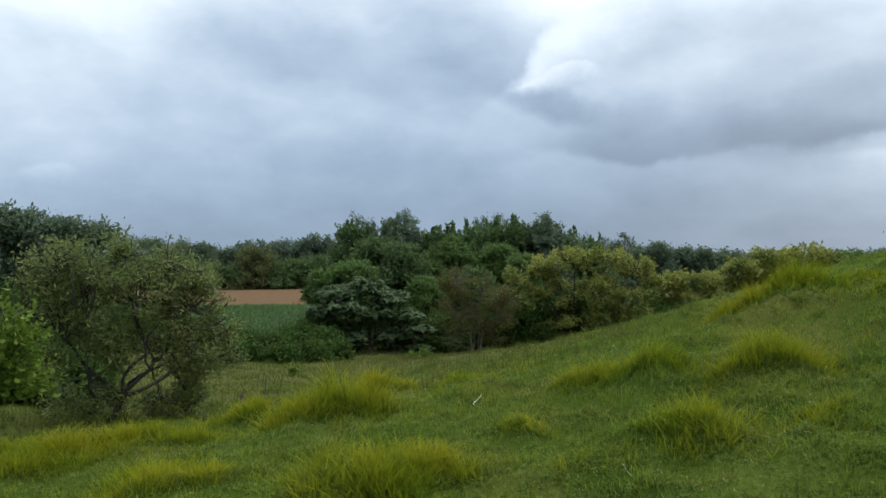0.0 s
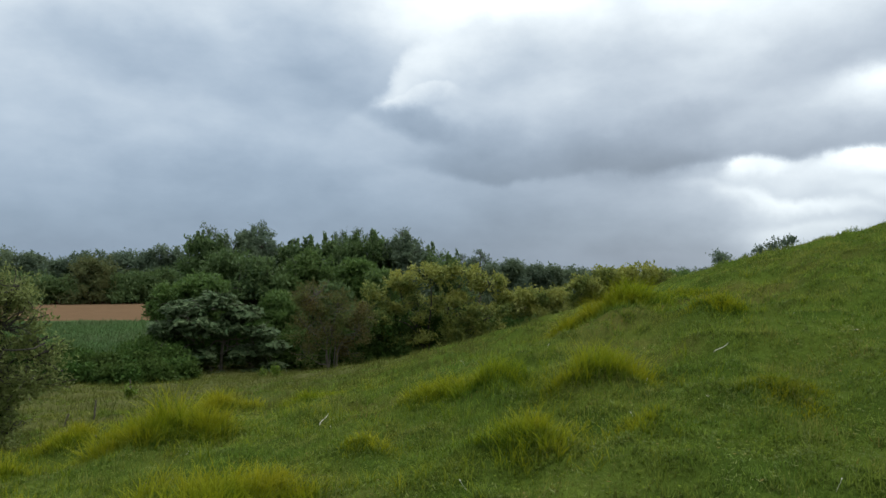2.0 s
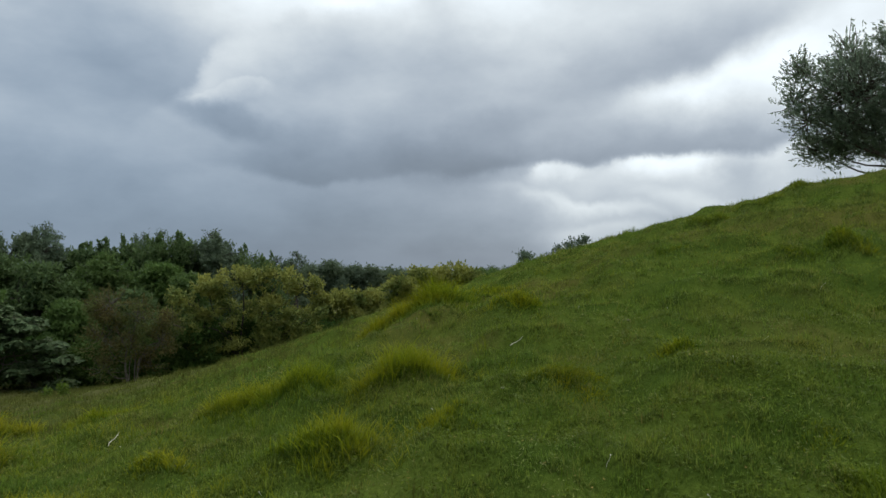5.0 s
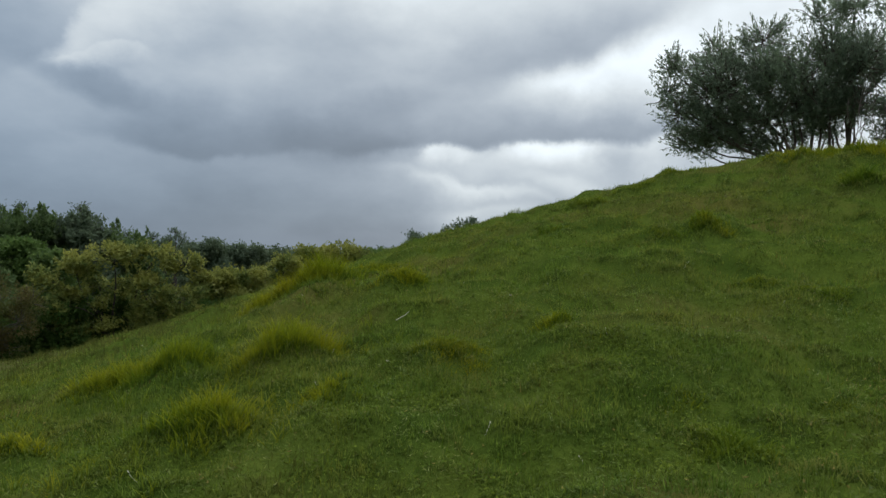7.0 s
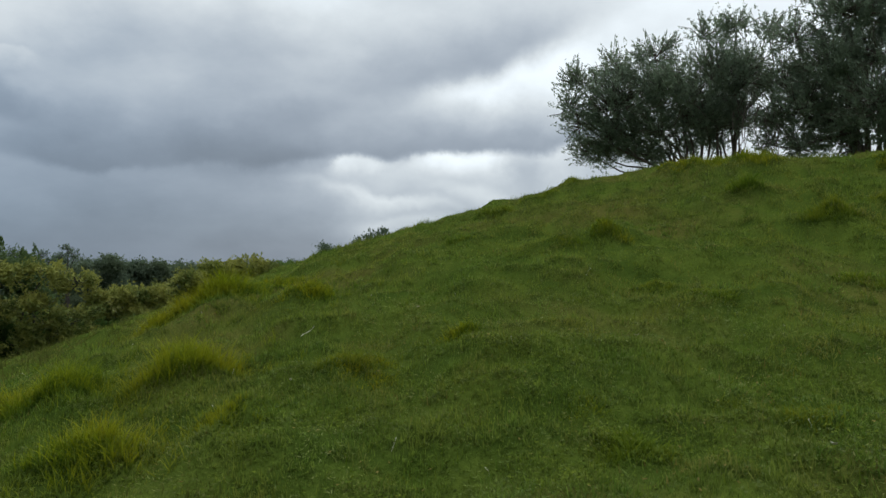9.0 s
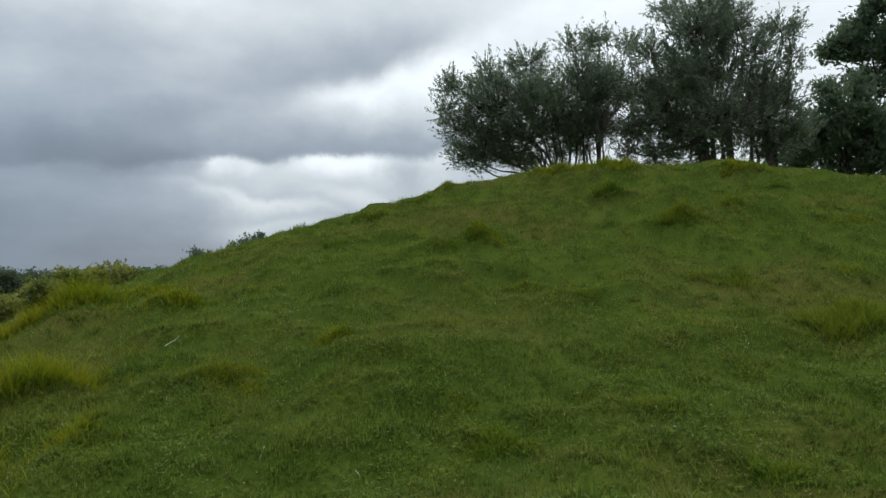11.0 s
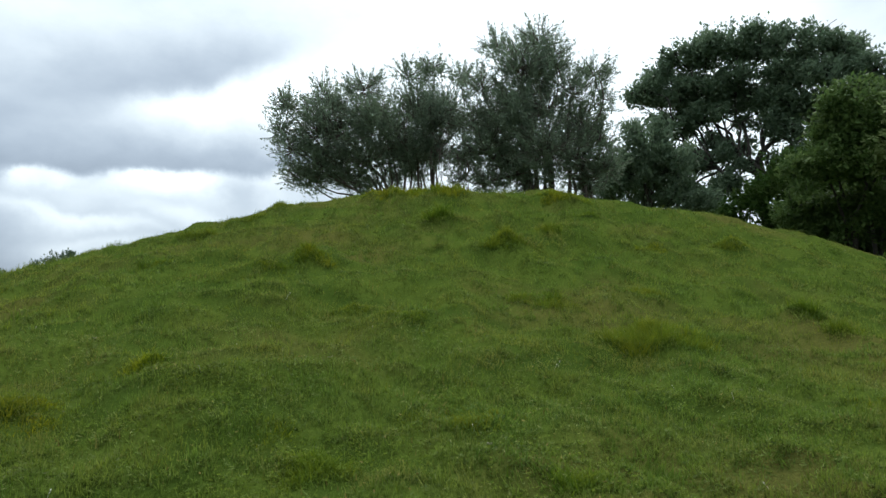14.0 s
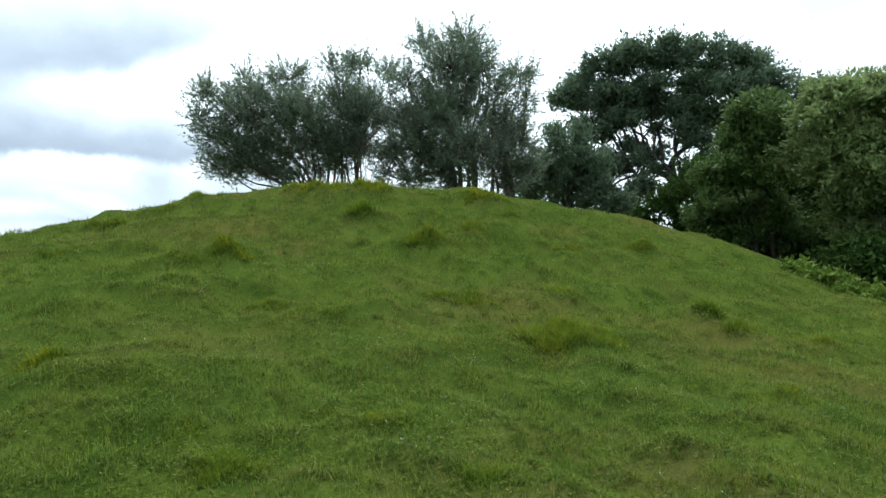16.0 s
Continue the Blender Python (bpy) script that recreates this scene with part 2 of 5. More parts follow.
LEAF_LIGHT = leaf_matter("leaf_light", (0.160, 0.225, 0.085), (0.355, 0.435, 0.165), (0.225, 0.290, 0.105), 0.52, 0.5, sheen=0.15, rough=0.5)
BARK_GREY = rough_matter("bark_grey", (0.075, 0.065, 0.048), (0.130, 0.115, 0.090), 9.0, 0.4)
BARK_TWIG = rough_matter("bark_twig", (0.075, 0.058, 0.048), (0.150, 0.118, 0.098), 9.0, 0.4)
STRAW = leaf_matter("straw_blade", (0.150, 0.130, 0.036), (0.380, 0.310, 0.090), (0.250, 0.180, 0.055), 0.3, 1.0, sheen=0.05)
# pale enough to paint the glints on coarse blades
BLADE_GLINT = leaf_matter("glint_blade", (0.120, 0.185, 0.036), (0.270, 0.335, 0.085), (0.260, 0.255, 0.075), 0.32, 1.5, sheen=0.15, rough=0.5)
CLOVER = leaf_matter("clover_leaf", (0.070, 0.120, 0.014), (0.200, 0.250, 0.030), (0.130, 0.170, 0.020), 0.38, 1.0, sheen=0.03)
BLADE_DARK = leaf_matter("dark_blade", (0.058, 0.098, 0.014), (0.150, 0.205, 0.032), (0.120, 0.120, 0.026), 0.35, 0.9, sheen=0.08, rough=0.5)

# ---- ground ----
PLAIN = -3.6
FLANK = 1.0   # how far the ground falls away towards the thicket


TERRAIN = (-0.119, -0.072, -0.125, 6.294, 18.113, 8.791, 12.746, 7.338, 2.214, 0.889, 4.914, 7.305, 3.754)


# clumps of long grass, each on a low hummock: x, y, width, height
TUFTS_SLOPE = [
    (2.70, 6.12, 0.90, 0.44), (1.40, 7.30, 0.80, 0.34), (1.95, 6.90, 0.72, 0.36), (1.57, 4.90, 0.75, 0.36), (4.46, 9.06, 1.30, 0.50), (3.85, 9.20, 0.85, 0.34), (4.82, 7.40, 0.70, 0.20),
    (4.66, 4.60, 0.42, 0.13), (0.57, 5.85, 0.45, 0.18), (5.50, 9.40, 1.00, 0.18), (0.26, 10.1, 0.90, 0.22), (2.35, 4.75, 0.5, 0.14), (3.6, 4.85, 0.9, 0.09),
]
TUFTS_LEFT = [
    (-1.05, 10.9, 0.95, 0.40), (-1.30, 7.85, 1.45, 0.60), (-2.85, 7.25, 1.05, 0.28), (-3.35, 6.95, 1.1, 0.26), (-2.50, 8.50, 0.90, 0.30), (-2.15, 8.8, 0.85, 0.28), (-0.75, 5.00, 1.25, 0.38), (-0.1, 5.1, 0.7, 0.24),
    (-2.45, 5.45, 1.25, 0.26), (-3.75, 6.35, 1.30, 0.28), (-4.6, 6.2, 1.2, 0.3),
]
TUFTS_MOUND = [
    (3.95, 2.48, 0.45, 0.11), (5.2, 1.88, 0.4, 0.07), (9.33, -2.02, 0.55, 0.09), (14.12, 0.13, 0.7, 0.12), (14.54, 2.61, 0.6, 0.12),
    (13.31, 1.31, 0.6, 0.1), (8.4, 6.1, 0.7, 0.09), (7.51, 4.33, 0.6, 0.08), (6.83, -1.17, 0.5, 0.08), (7.21, 3.51, 0.6, 0.08),
    (3.97, 2.43, 0.35, 0.09), (4.23, 3.1, 0.4, 0.07), (5.13, 2.24, 0.45, 0.08), (3.44, 4.85, 0.6, 0.13), (8.98, 5.74, 0.8, 0.12),
    (8.09, 8.26, 0.7, 0.1), (4.82, 1.78, 0.4, 0.09), (8.33, 0.69, 0.9, 0.16), (8.32, 1.07, 0.6, 0.14), (3.76, 4.99, 0.5, 0.09),
]
TUFTS_CREST = [
    (12.79, 5.25, 0.85, 0.28), (11.48, 3.55, 0.60, 0.22), (12.78, 3.05, 0.55, 0.18), (14.52, 6.04, 1.70, 0.38), (14.04, 6.86, 1.50, 0.30),
    (15.9, 3.45, 1.4, 0.30), (9.98, -0.75, 0.55, 0.24), (9.44, -1.16, 0.40, 0.16), (9.25, 2.33, 0.95, 0.15), (10.18, 1.06, 0.58, 0.15),
    (8.02, 0.78, 1.35, 0.26), (4.32, 0.94, 0.42, 0.12), (3.81, 2.39, 0.36, 0.13), (11.42, 3.54, 0.80, 0.2), (8.89, 5.79, 0.5, 0.16),
    (13.4, 9.6, 0.9, 0.10), (12.2, 9.6, 0.8, 0.12), (14.4, -0.1, 0.6, 0.18), (11.0, 9.8, 0.7, 0.2),
]


def height(x, y, bumps=True):
    """The mound beside the camera, its shoulder, the slope and the plain below."""
    x, y = np.asarray(x, float), np.asarray(y, float)
    c0, c1, c2, a, x0, y0, s1, s2, th, b, x1, y1, s3 = TERRAIN
    u = (x - x0) * math.cos(th) + (y - y0) * math.sin(th)
    v = -(x - x0) * math.sin(th) + (y - y0) * math.cos(th)
    z = c0 + c1 * np.clip(x, -60, 60) + c2 * np.maximum(y, -14 + 4 * np.tanh((y + 14) / 12))
    z = z + a * np.exp(-((u / s1) ** 2 + (v / s2) ** 2) / 2) + b * np.exp(-((x - x1) ** 2 + (y - y1) ** 2) / (2 * s3 ** 2))
    z = PLAIN + 0.7 * np.log1p(np.exp(np.clip((z - PLAIN) / 0.7, -50, 50)))
    z = z - 0.085 * np.exp(-((x - 10.4) ** 2 + (y - 9.3) ** 2) / (2 * 2.2 ** 2))
    z = z - 0.075 * np.exp(-((x - 12.2) ** 2 + (y - 11.8) ** 2) / (2 * 2.0 ** 2))
    z = z - FLANK / (1 + np.exp(np.clip((y + 4.1) / 0.95, -40, 40))) / (1 + np.exp(np.clip((14.0 - x) / 1.5, -40, 40)))
    if bumps:
        near = np.exp(-np.hypot(x - 8, y - 6) / 40)
        for kx, ky, ph, am in BUMPS:
            z = z + am * near * np.sin(kx * x + ky * y + ph)
        for hx, hy, w, t in TUFTS_SLOPE + TUFTS_LEFT + TUFTS_CREST + TUFTS_MOUND:
            z = z + (0.75 if hx > 13.5 else 0.38) * t * np.exp(-((x - hx) ** 2 + (y - hy) ** 2) / (2 * (0.30 * w) ** 2))
    return z


bump_rng = np.random.default_rng(5)
BUMPS = []
for wave, amp in ((5.0, 0.016), (3.1, 0.018), (2.2, 0.018), (1.5, 0.016), (1.1, 0.015), (0.7, 0.019), (0.5, 0.014), (0.35, 0.008), (0.24, 0.006)):
    for _ in range(6):
        turn = bump_rng.uniform(0, 6.28)
        BUMPS.append((6.283 / wave * math.cos(turn), 6.283 / wave * math.sin(turn), bump_rng.uniform(0, 6.28), (1.15 if 1.0 < wave < 3.5 else 0.75) * amp * bump_rng.uniform(0.6, 1.0)))


def mesh_of(name, verts, faces, mat, smooth=False, along=None):
    """A mesh from arrays of corners and of faces that all have as many corners."""
    me = bpy.data.meshes.new(name)
    verts, faces = np.asarray(verts, np.float32), np.asarray(faces, np.int32)
    n, k = faces.shape
    me.vertices.add(len(verts))
    me.vertices.foreach_set("co", verts.ravel())
    me.loops.add(n * k)
    me.loops.foreach_set("vertex_index", faces.ravel())
    me.polygons.add(n)
    me.polygons.foreach_set("loop_start", np.arange(0, n * k, k, dtype=np.int32))
    me.polygons.foreach_set("loop_total", np.full(n, k, np.int32))
    if smooth:
        me.polygons.foreach_set("use_smooth", np.ones(n, bool))
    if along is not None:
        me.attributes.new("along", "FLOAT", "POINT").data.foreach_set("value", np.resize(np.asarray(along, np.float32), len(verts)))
    me.materials.append(mat)
    me.update(calc_edges=True)
    return me


def part(name, me, parent, label=""):
    ob = new(name, me)
    ob.parent = parent
    if label:
        ob["label"] = label
    return ob


def ground_matter():
    mat, nt = matter("ground")
    pos = node(nt, "ShaderNodeNewGeometry").outputs["Position"]
    xyz = node(nt, "ShaderNodeSeparateXYZ", {}, i0=pos)
    big, mid, fine = grain(nt, pos, 0.35, 4.0), grain(nt, pos, 1.7, 5.0), grain(nt, pos, 22.0, 4.0, 0.65)
    turf = blend(nt, ramp(nt, mid, 0.35, 0.65), (0.050, 0.082, 0.013, 1), (0.090, 0.126, 0.020, 1))
    turf = blend(nt, ramp(nt, big, 0.46, 0.66, 0, 0.7), turf, (0.130, 0.106, 0.032, 1))
    turf = blend(nt, ramp(nt, fine, 0.35, 0.75, 0.45, 0.0), turf, (0.034, 0.054, 0.009, 1))
    weedy = blend(nt, mid, (0.068, 0.074, 0.025, 1), (0.108, 0.108, 0.040, 1))
    crop = blend(nt, mid, (0.040, 0.078, 0.026, 1), (0.062, 0.112, 0.040, 1))
    soil = blend(nt, grain(nt, pos, 0.9, 5.0), (0.120, 0.074, 0.042, 1), (0.172, 0.110, 0.064, 1))
    out = calc(nt, "ADD", xyz.outputs[1], calc(nt, "MULTIPLY", calc(nt, "SUBTRACT", big, 0.5), 5.0))
    low = ramp(nt, xyz.outputs[2], -0.35, -1.1)
    col = blend(nt, low, turf, weedy)
    field = calc(nt, "MULTIPLY", ramp(nt, out, 36.0, 42.0), ramp(nt, out, 112.0, 106.0))
    field = calc(nt, "MULTIPLY", field, ramp(nt, xyz.outputs[0], 2.0, -4.0))
    col = blend(nt, field, col, crop)
    tilled = calc(nt, "MULTIPLY", calc(nt, "MULTIPLY", ramp(nt, out, 69.0, 71.0), ramp(nt, out, 112.0, 106.0)), ramp(nt, xyz.outputs[0], 0.0, -6.0))
    col = blend(nt, tilled, col, soil)
    bump = node(nt, "ShaderNodeBump", {}, Strength=0.8, Distance=0.04, Height=fine)
    skin = node(nt, "ShaderNodeBsdfPrincipled", {}, Base_Color=col, Roughness=0.95, Normal=bump.outputs[0])
    skin.inputs["Specular IOR Level"].default_value = 0.0
    finish(nt, skin.outputs[0])
    return mat


def build_ground():
    rings = np.concatenate([np.arange(0.25, 24, 0.16), np.geomspace(24, 2600, 90)])
    turns = np.linspace(0, 2 * np.pi, 361)[:-1]
    r, a = np.meshgrid(rings, turns, indexing="ij")
    x, y = r * np.sin(a), r * np.cos(a)
    z = height(x, y)
    verts = np.concatenate([[[0, 0, float(height(0, 0))]], np.stack([x, y, z], 2).reshape(-1, 3)])
    m, k = len(rings), len(turns)
    i, j = np.meshgrid(np.arange(m - 1), np.arange(k), indexing="ij")
    j2 = (j + 1) % k
    quads = np.stack([1 + i * k + j, 1 + i * k + j2, 1 + (i + 1) * k + j2, 1 + (i + 1) * k + j], 2).reshape(-1, 4)
    j = np.arange(k)
    fan = np.stack([np.zeros(k, int), 1 + (j + 1) % k, 1 + j, np.zeros(k, int)], 1)
    me = bpy.data.meshes.new("ground")
    me.from_pydata(verts.tolist(), [], quads.tolist() + fan[:, :3].tolist())
    me.materials.append(ground_matter())
    me.polygons.foreach_set("use_smooth", np.ones(len(me.polygons), bool))
    tagged(new("ground", me), "grassy mound and slope above a flat field", "ground", kind="structure")


build_ground()

# ---- grass ----


def blades(rng, x, y, z, tall, wide, lean, steps=1, droop=0.0, heading=None):
    """Tapered blades of grass at the given roots, as triangles (steps 1) or bent strips."""
    n = len(x)
    turn = rng.uniform(0, 2 * np.pi, n)
    face = turn + np.pi / 2 + rng.normal(0, 0.6, n)
    tilt = np.minimum(np.abs(rng.normal(0, lean, n)), 1.45) if lean < 1 else rng.uniform(0.45, 1.5, n)
    dx, dy = np.sin(turn), np.cos(turn)
    if heading is not None:
        hx, hy, pull = heading
        dx, dy = dx + pull * hx, dy + pull * hy
    fx, fy = np.sin(face) * wide / 2, np.cos(face) * wide / 2
    root = np.stack([x, y, z - 0.01], 1)
    side = np.stack([fx, fy, np.zeros(n)], 1)
    if steps == 1:
        top = root + np.stack([dx * np.sin(tilt) * tall, dy * np.sin(tilt) * tall, np.cos(tilt) * tall], 1)
        verts = np.stack([root - side, root + side, top], 1).reshape(-1, 3)
        return verts, np.arange(3 * n).reshape(n, 3)
    rows = [root - side, root + side]
    at, ang = root, tilt.copy()
    for s in range(1, steps + 1):
        seg = tall / steps
        at = at + np.stack([dx * np.sin(ang) * seg, dy * np.sin(ang) * seg, np.cos(ang) * seg], 1)
        ang = np.minimum(ang + droop * rng.uniform(0.5, 1.5, n), 2.6)
        thin = 1 - s / steps * 0.92
        rows += [at - side * thin, at + side * thin]
    k = 2 * (steps + 1)
    verts = np.stack(rows, 1).reshape(-1, 3)
    base = np.arange(n)[:, None] * k
    faces = np.concatenate([base + np.array([[2 * s, 2 * s + 1, 2 * s + 3, 2 * s + 2]]) for s in range(steps)])
    return verts, faces


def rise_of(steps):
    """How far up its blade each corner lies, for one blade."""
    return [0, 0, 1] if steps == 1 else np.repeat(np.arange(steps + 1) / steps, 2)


def wave_field(x, y, seed, wave):
    rng = np.random.default_rng(seed)
    out = np.zeros_like(x)
    for _ in range(7):
        a, k = rng.uniform(0, 6.28), 6.283 / (wave * rng.uniform(0.5, 1.6))
        out += np.sin(k * (math.cos(a) * x + math.sin(a) * y) + rng.uniform(0, 6.28))
    return out / 3.0


def lawn(name, label, seed, r0, r1, a0, a1, count, tall, wide, lean, mat, steps=1):
    rng = np.random.default_rng(seed)
    r = np.sqrt(rng.uniform(r0 * r0, r1 * r1, count))
    a = np.radians(rng.uniform(a0, a1, count))
    x, y = r * np.sin(a), r * np.cos(a)
    lush, knot = wave_field(x, y, 3, 1.6), wave_field(x, y, 8, 0.34)
    keep = rng.uniform(0, 1, count) < 0.80 + 0.22 * lush + 0.20 * knot
    x, y, lush, knot = x[keep], y[keep], lush[keep], knot[keep]
    size = tall * np.clip(0.78 + 0.35 * lush + 0.42 * knot + rng.normal(0, 0.22, len(x)), 0.25, 2.4)
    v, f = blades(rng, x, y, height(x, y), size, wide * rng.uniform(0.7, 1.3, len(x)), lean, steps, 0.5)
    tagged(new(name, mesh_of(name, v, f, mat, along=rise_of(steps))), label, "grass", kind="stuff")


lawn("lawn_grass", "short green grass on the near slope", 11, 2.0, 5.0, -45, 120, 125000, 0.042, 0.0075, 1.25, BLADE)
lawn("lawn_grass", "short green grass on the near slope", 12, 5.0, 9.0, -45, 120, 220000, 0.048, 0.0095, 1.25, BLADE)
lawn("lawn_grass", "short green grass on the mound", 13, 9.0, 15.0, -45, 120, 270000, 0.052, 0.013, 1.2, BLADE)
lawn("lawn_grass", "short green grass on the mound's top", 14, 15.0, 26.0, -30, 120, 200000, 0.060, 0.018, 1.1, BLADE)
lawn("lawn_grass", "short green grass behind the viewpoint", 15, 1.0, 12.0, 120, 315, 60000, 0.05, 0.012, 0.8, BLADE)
lawn("weed_grass", "tall dry yellowish weeds at the foot of the slope", 16, 10.0, 36.0, -50, 20, 130000, 0.14, 0.016, 0.6, WEED)
lawn("crop_leaves", "low green crop plants in the field", 17, 36.0, 71.0, -34, -4, 50000, 0.28, 0.07, 0.7, CROP)


def sprigs(name, label, seed, r0, r1, a0, a1, count, per, tall, wide, around, mat):
    """Many little tussocks scattered over the turf, thicker in places."""
    rng = np.random.default_rng(seed)
    r, a = np.sqrt(rng.uniform(r0 * r0, r1 * r1, count)), np.radians(rng.uniform(a0, a1, count))
    cx, cy = r * np.sin(a), r * np.cos(a)
    keep = wave_field(cx, cy, seed, 0.9) + rng.normal(0, 0.5, count) > 0.1
    cx, cy = cx[keep], cy[keep]
    grow = rng.uniform(0.5, 1.5, len(cx))
    which = np.repeat(np.arange(len(cx)), per)
    n = len(which)
    x, y = cx[which] + rng.normal(0, around, n) * grow[which], cy[which] + rng.normal(0, around, n) * grow[which]
    size = tall * grow[which] * rng.uniform(0.5, 1.3, n)
    v, f = blades(rng, x, y, height(x, y), size, wide * rng.uniform(0.7, 1.4, n), 0.85)
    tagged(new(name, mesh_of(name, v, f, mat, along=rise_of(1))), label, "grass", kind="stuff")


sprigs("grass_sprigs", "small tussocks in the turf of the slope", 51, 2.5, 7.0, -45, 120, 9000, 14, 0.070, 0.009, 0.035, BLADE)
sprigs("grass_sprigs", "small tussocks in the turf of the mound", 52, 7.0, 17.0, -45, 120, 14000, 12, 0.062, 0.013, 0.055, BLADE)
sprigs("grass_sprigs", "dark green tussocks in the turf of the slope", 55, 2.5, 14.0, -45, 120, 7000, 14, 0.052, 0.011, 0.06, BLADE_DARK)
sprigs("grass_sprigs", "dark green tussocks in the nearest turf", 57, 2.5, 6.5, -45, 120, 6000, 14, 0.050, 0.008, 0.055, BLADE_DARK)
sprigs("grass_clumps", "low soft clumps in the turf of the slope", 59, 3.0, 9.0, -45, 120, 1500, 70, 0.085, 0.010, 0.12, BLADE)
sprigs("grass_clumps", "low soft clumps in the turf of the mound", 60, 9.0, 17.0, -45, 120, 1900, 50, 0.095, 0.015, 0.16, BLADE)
sprigs("grass_clumps", "low dark clumps in the turf of the mound", 66, 4.0, 16.0, -45, 120, 700, 60, 0.070, 0.012, 0.15, BLADE_DARK)
sprigs("grass_sprigs", "longer grass along the top of the mound", 58, 12.0, 17.5, 36, 92, 1500, 14, 0.12, 0.013, 0.09, BLADE)
sprigs("grass_sprigs", "yellowish tussocks in the turf of the slope", 53, 2.5, 12.0, -45, 120, 2600, 12, 0.075, 0.007, 0.05, TUFT_DARK)
sprigs("dry_stalks", "pale dry stalks among the grass", 54, 2.5, 10.0, -45, 120, 600, 2, 0.06, 0.005, 0.03, STRAW)
sprigs("dry_grass", "brownish dry patches in the turf", 56, 2.5, 16.0, -45, 120, 700, 26, 0.045, 0.010, 0.11, STRAW)


def grass_tuft(x, y, w, tall, mat, label, seed, deep=0.7, dense=3000, steps=4):
    """A ragged clump of long grass, w metres wide across the view from the viewpoint: several tussocks of long blades
    that fall outwards over a skirt of shorter, greener ones."""
    rng = np.random.default_rng(seed)
    far = max(1.0, math.hypot(x, y) / 7.0)
    view = math.atan2(x, y)
    base = float(height(x, y))
    root = new("grass_tuft")
    root.location = (x, y, base)
    tagged(root, label, "grass tuft", "tufts of long grass on the mound")
    knots = 4 + int(8 * w)
    ka, kr = rng.uniform(0, 2 * np.pi, knots), np.sqrt(rng.uniform(0, 0.8, knots))
    kx, ky, ks = kr * np.cos(ka) * w / 2, kr * np.sin(ka) * w * deep / 2, rng.uniform(0.6, 1.15, knots) * (1.1 - 0.45 * kr)
    # the TUFT clumps' greener skirt is also darkened to paint their shaded underside
    for name, share, rise, spread, matter_, droop in (("long_grass", 0.8, 1.0, 0.080, mat, 0.24), ("short_grass", 1.0, 0.52, 0.16, TUFT_DARK if mat is TUFT else BLADE, 0.40)):
        n = int(share * dense * w * w * deep * 0.785 / far ** 1.2) + 160
        own = rng.integers(0, knots, n)
        ox, oy = rng.normal(0, spread * (0.5 + 0.5 * w), n), rng.normal(0, spread * (0.5 + 0.5 * w) * 0.8, n)
        lx, ly = kx[own] + ox, ky[own] + oy
        gx, gy = lx * math.cos(view) + ly * math.sin(view), -lx * math.sin(view) + ly * math.cos(view)
        px, py = ox * math.cos(view) + oy * math.sin(view), -ox * math.sin(view) + oy * math.cos(view)
        gz = height(x + gx, y + gy) - base
        size = 0.80 * tall * rise * ks[own] * rng.uniform(0.35, 1.3, n)
        out = np.hypot(px, py) + 1e-6
        wide = 0.0105 * far ** 0.8 * rng.uniform(0.6, 1.4, n)
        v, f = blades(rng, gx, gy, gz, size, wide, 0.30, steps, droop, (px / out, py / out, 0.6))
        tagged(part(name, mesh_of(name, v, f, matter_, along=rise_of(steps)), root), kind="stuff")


def fringe(name, label, tufts, seed, mat):
    """Scattered longer grass round the clumps, thinning out from them into the turf."""
    rng = np.random.default_rng(seed)
    xs, ys, tall = [], [], []
    for hx, hy, w, t in tufts:
        view = math.atan2(hx, hy)
        for _ in range(int(34 * w)):
            across, deep = rng.normal(0, 0.75 * w), rng.normal(0, 0.42 * w)
            px, py = hx + across * math.cos(view) + deep * math.sin(view), hy - across * math.sin(view) + deep * math.cos(view)
            n, grow = 16, rng.uniform(0.25, 0.65) * t
            xs.append(px + rng.normal(0, 0.045, n))
            ys.append(py + rng.normal(0, 0.045, n))
            tall.append(grow * rng.uniform(0.5, 1.2, n))
    x, y, tall = np.concatenate(xs), np.concatenate(ys), np.concatenate(tall)
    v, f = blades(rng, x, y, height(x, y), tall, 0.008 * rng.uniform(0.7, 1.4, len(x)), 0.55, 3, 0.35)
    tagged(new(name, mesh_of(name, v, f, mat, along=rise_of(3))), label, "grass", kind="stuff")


fringe("tuft_fringe", "loose yellowish grass round the clumps on the slope", TUFTS_SLOPE + TUFTS_LEFT, 71, TUFT_MID)
fringe("tuft_fringe", "loose green grass round the clumps near the top", TUFTS_CREST + TUFTS_MOUND, 72, BLADE)
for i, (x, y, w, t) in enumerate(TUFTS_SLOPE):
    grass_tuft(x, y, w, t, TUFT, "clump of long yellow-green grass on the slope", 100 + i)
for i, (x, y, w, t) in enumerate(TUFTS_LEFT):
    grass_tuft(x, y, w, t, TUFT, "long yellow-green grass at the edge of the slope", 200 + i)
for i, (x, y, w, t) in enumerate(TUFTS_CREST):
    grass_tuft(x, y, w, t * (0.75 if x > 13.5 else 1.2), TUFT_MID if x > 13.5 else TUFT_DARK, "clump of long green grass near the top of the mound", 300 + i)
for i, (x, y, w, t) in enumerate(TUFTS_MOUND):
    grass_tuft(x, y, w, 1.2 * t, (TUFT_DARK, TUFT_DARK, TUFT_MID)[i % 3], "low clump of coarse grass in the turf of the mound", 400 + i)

# ---- trees ----


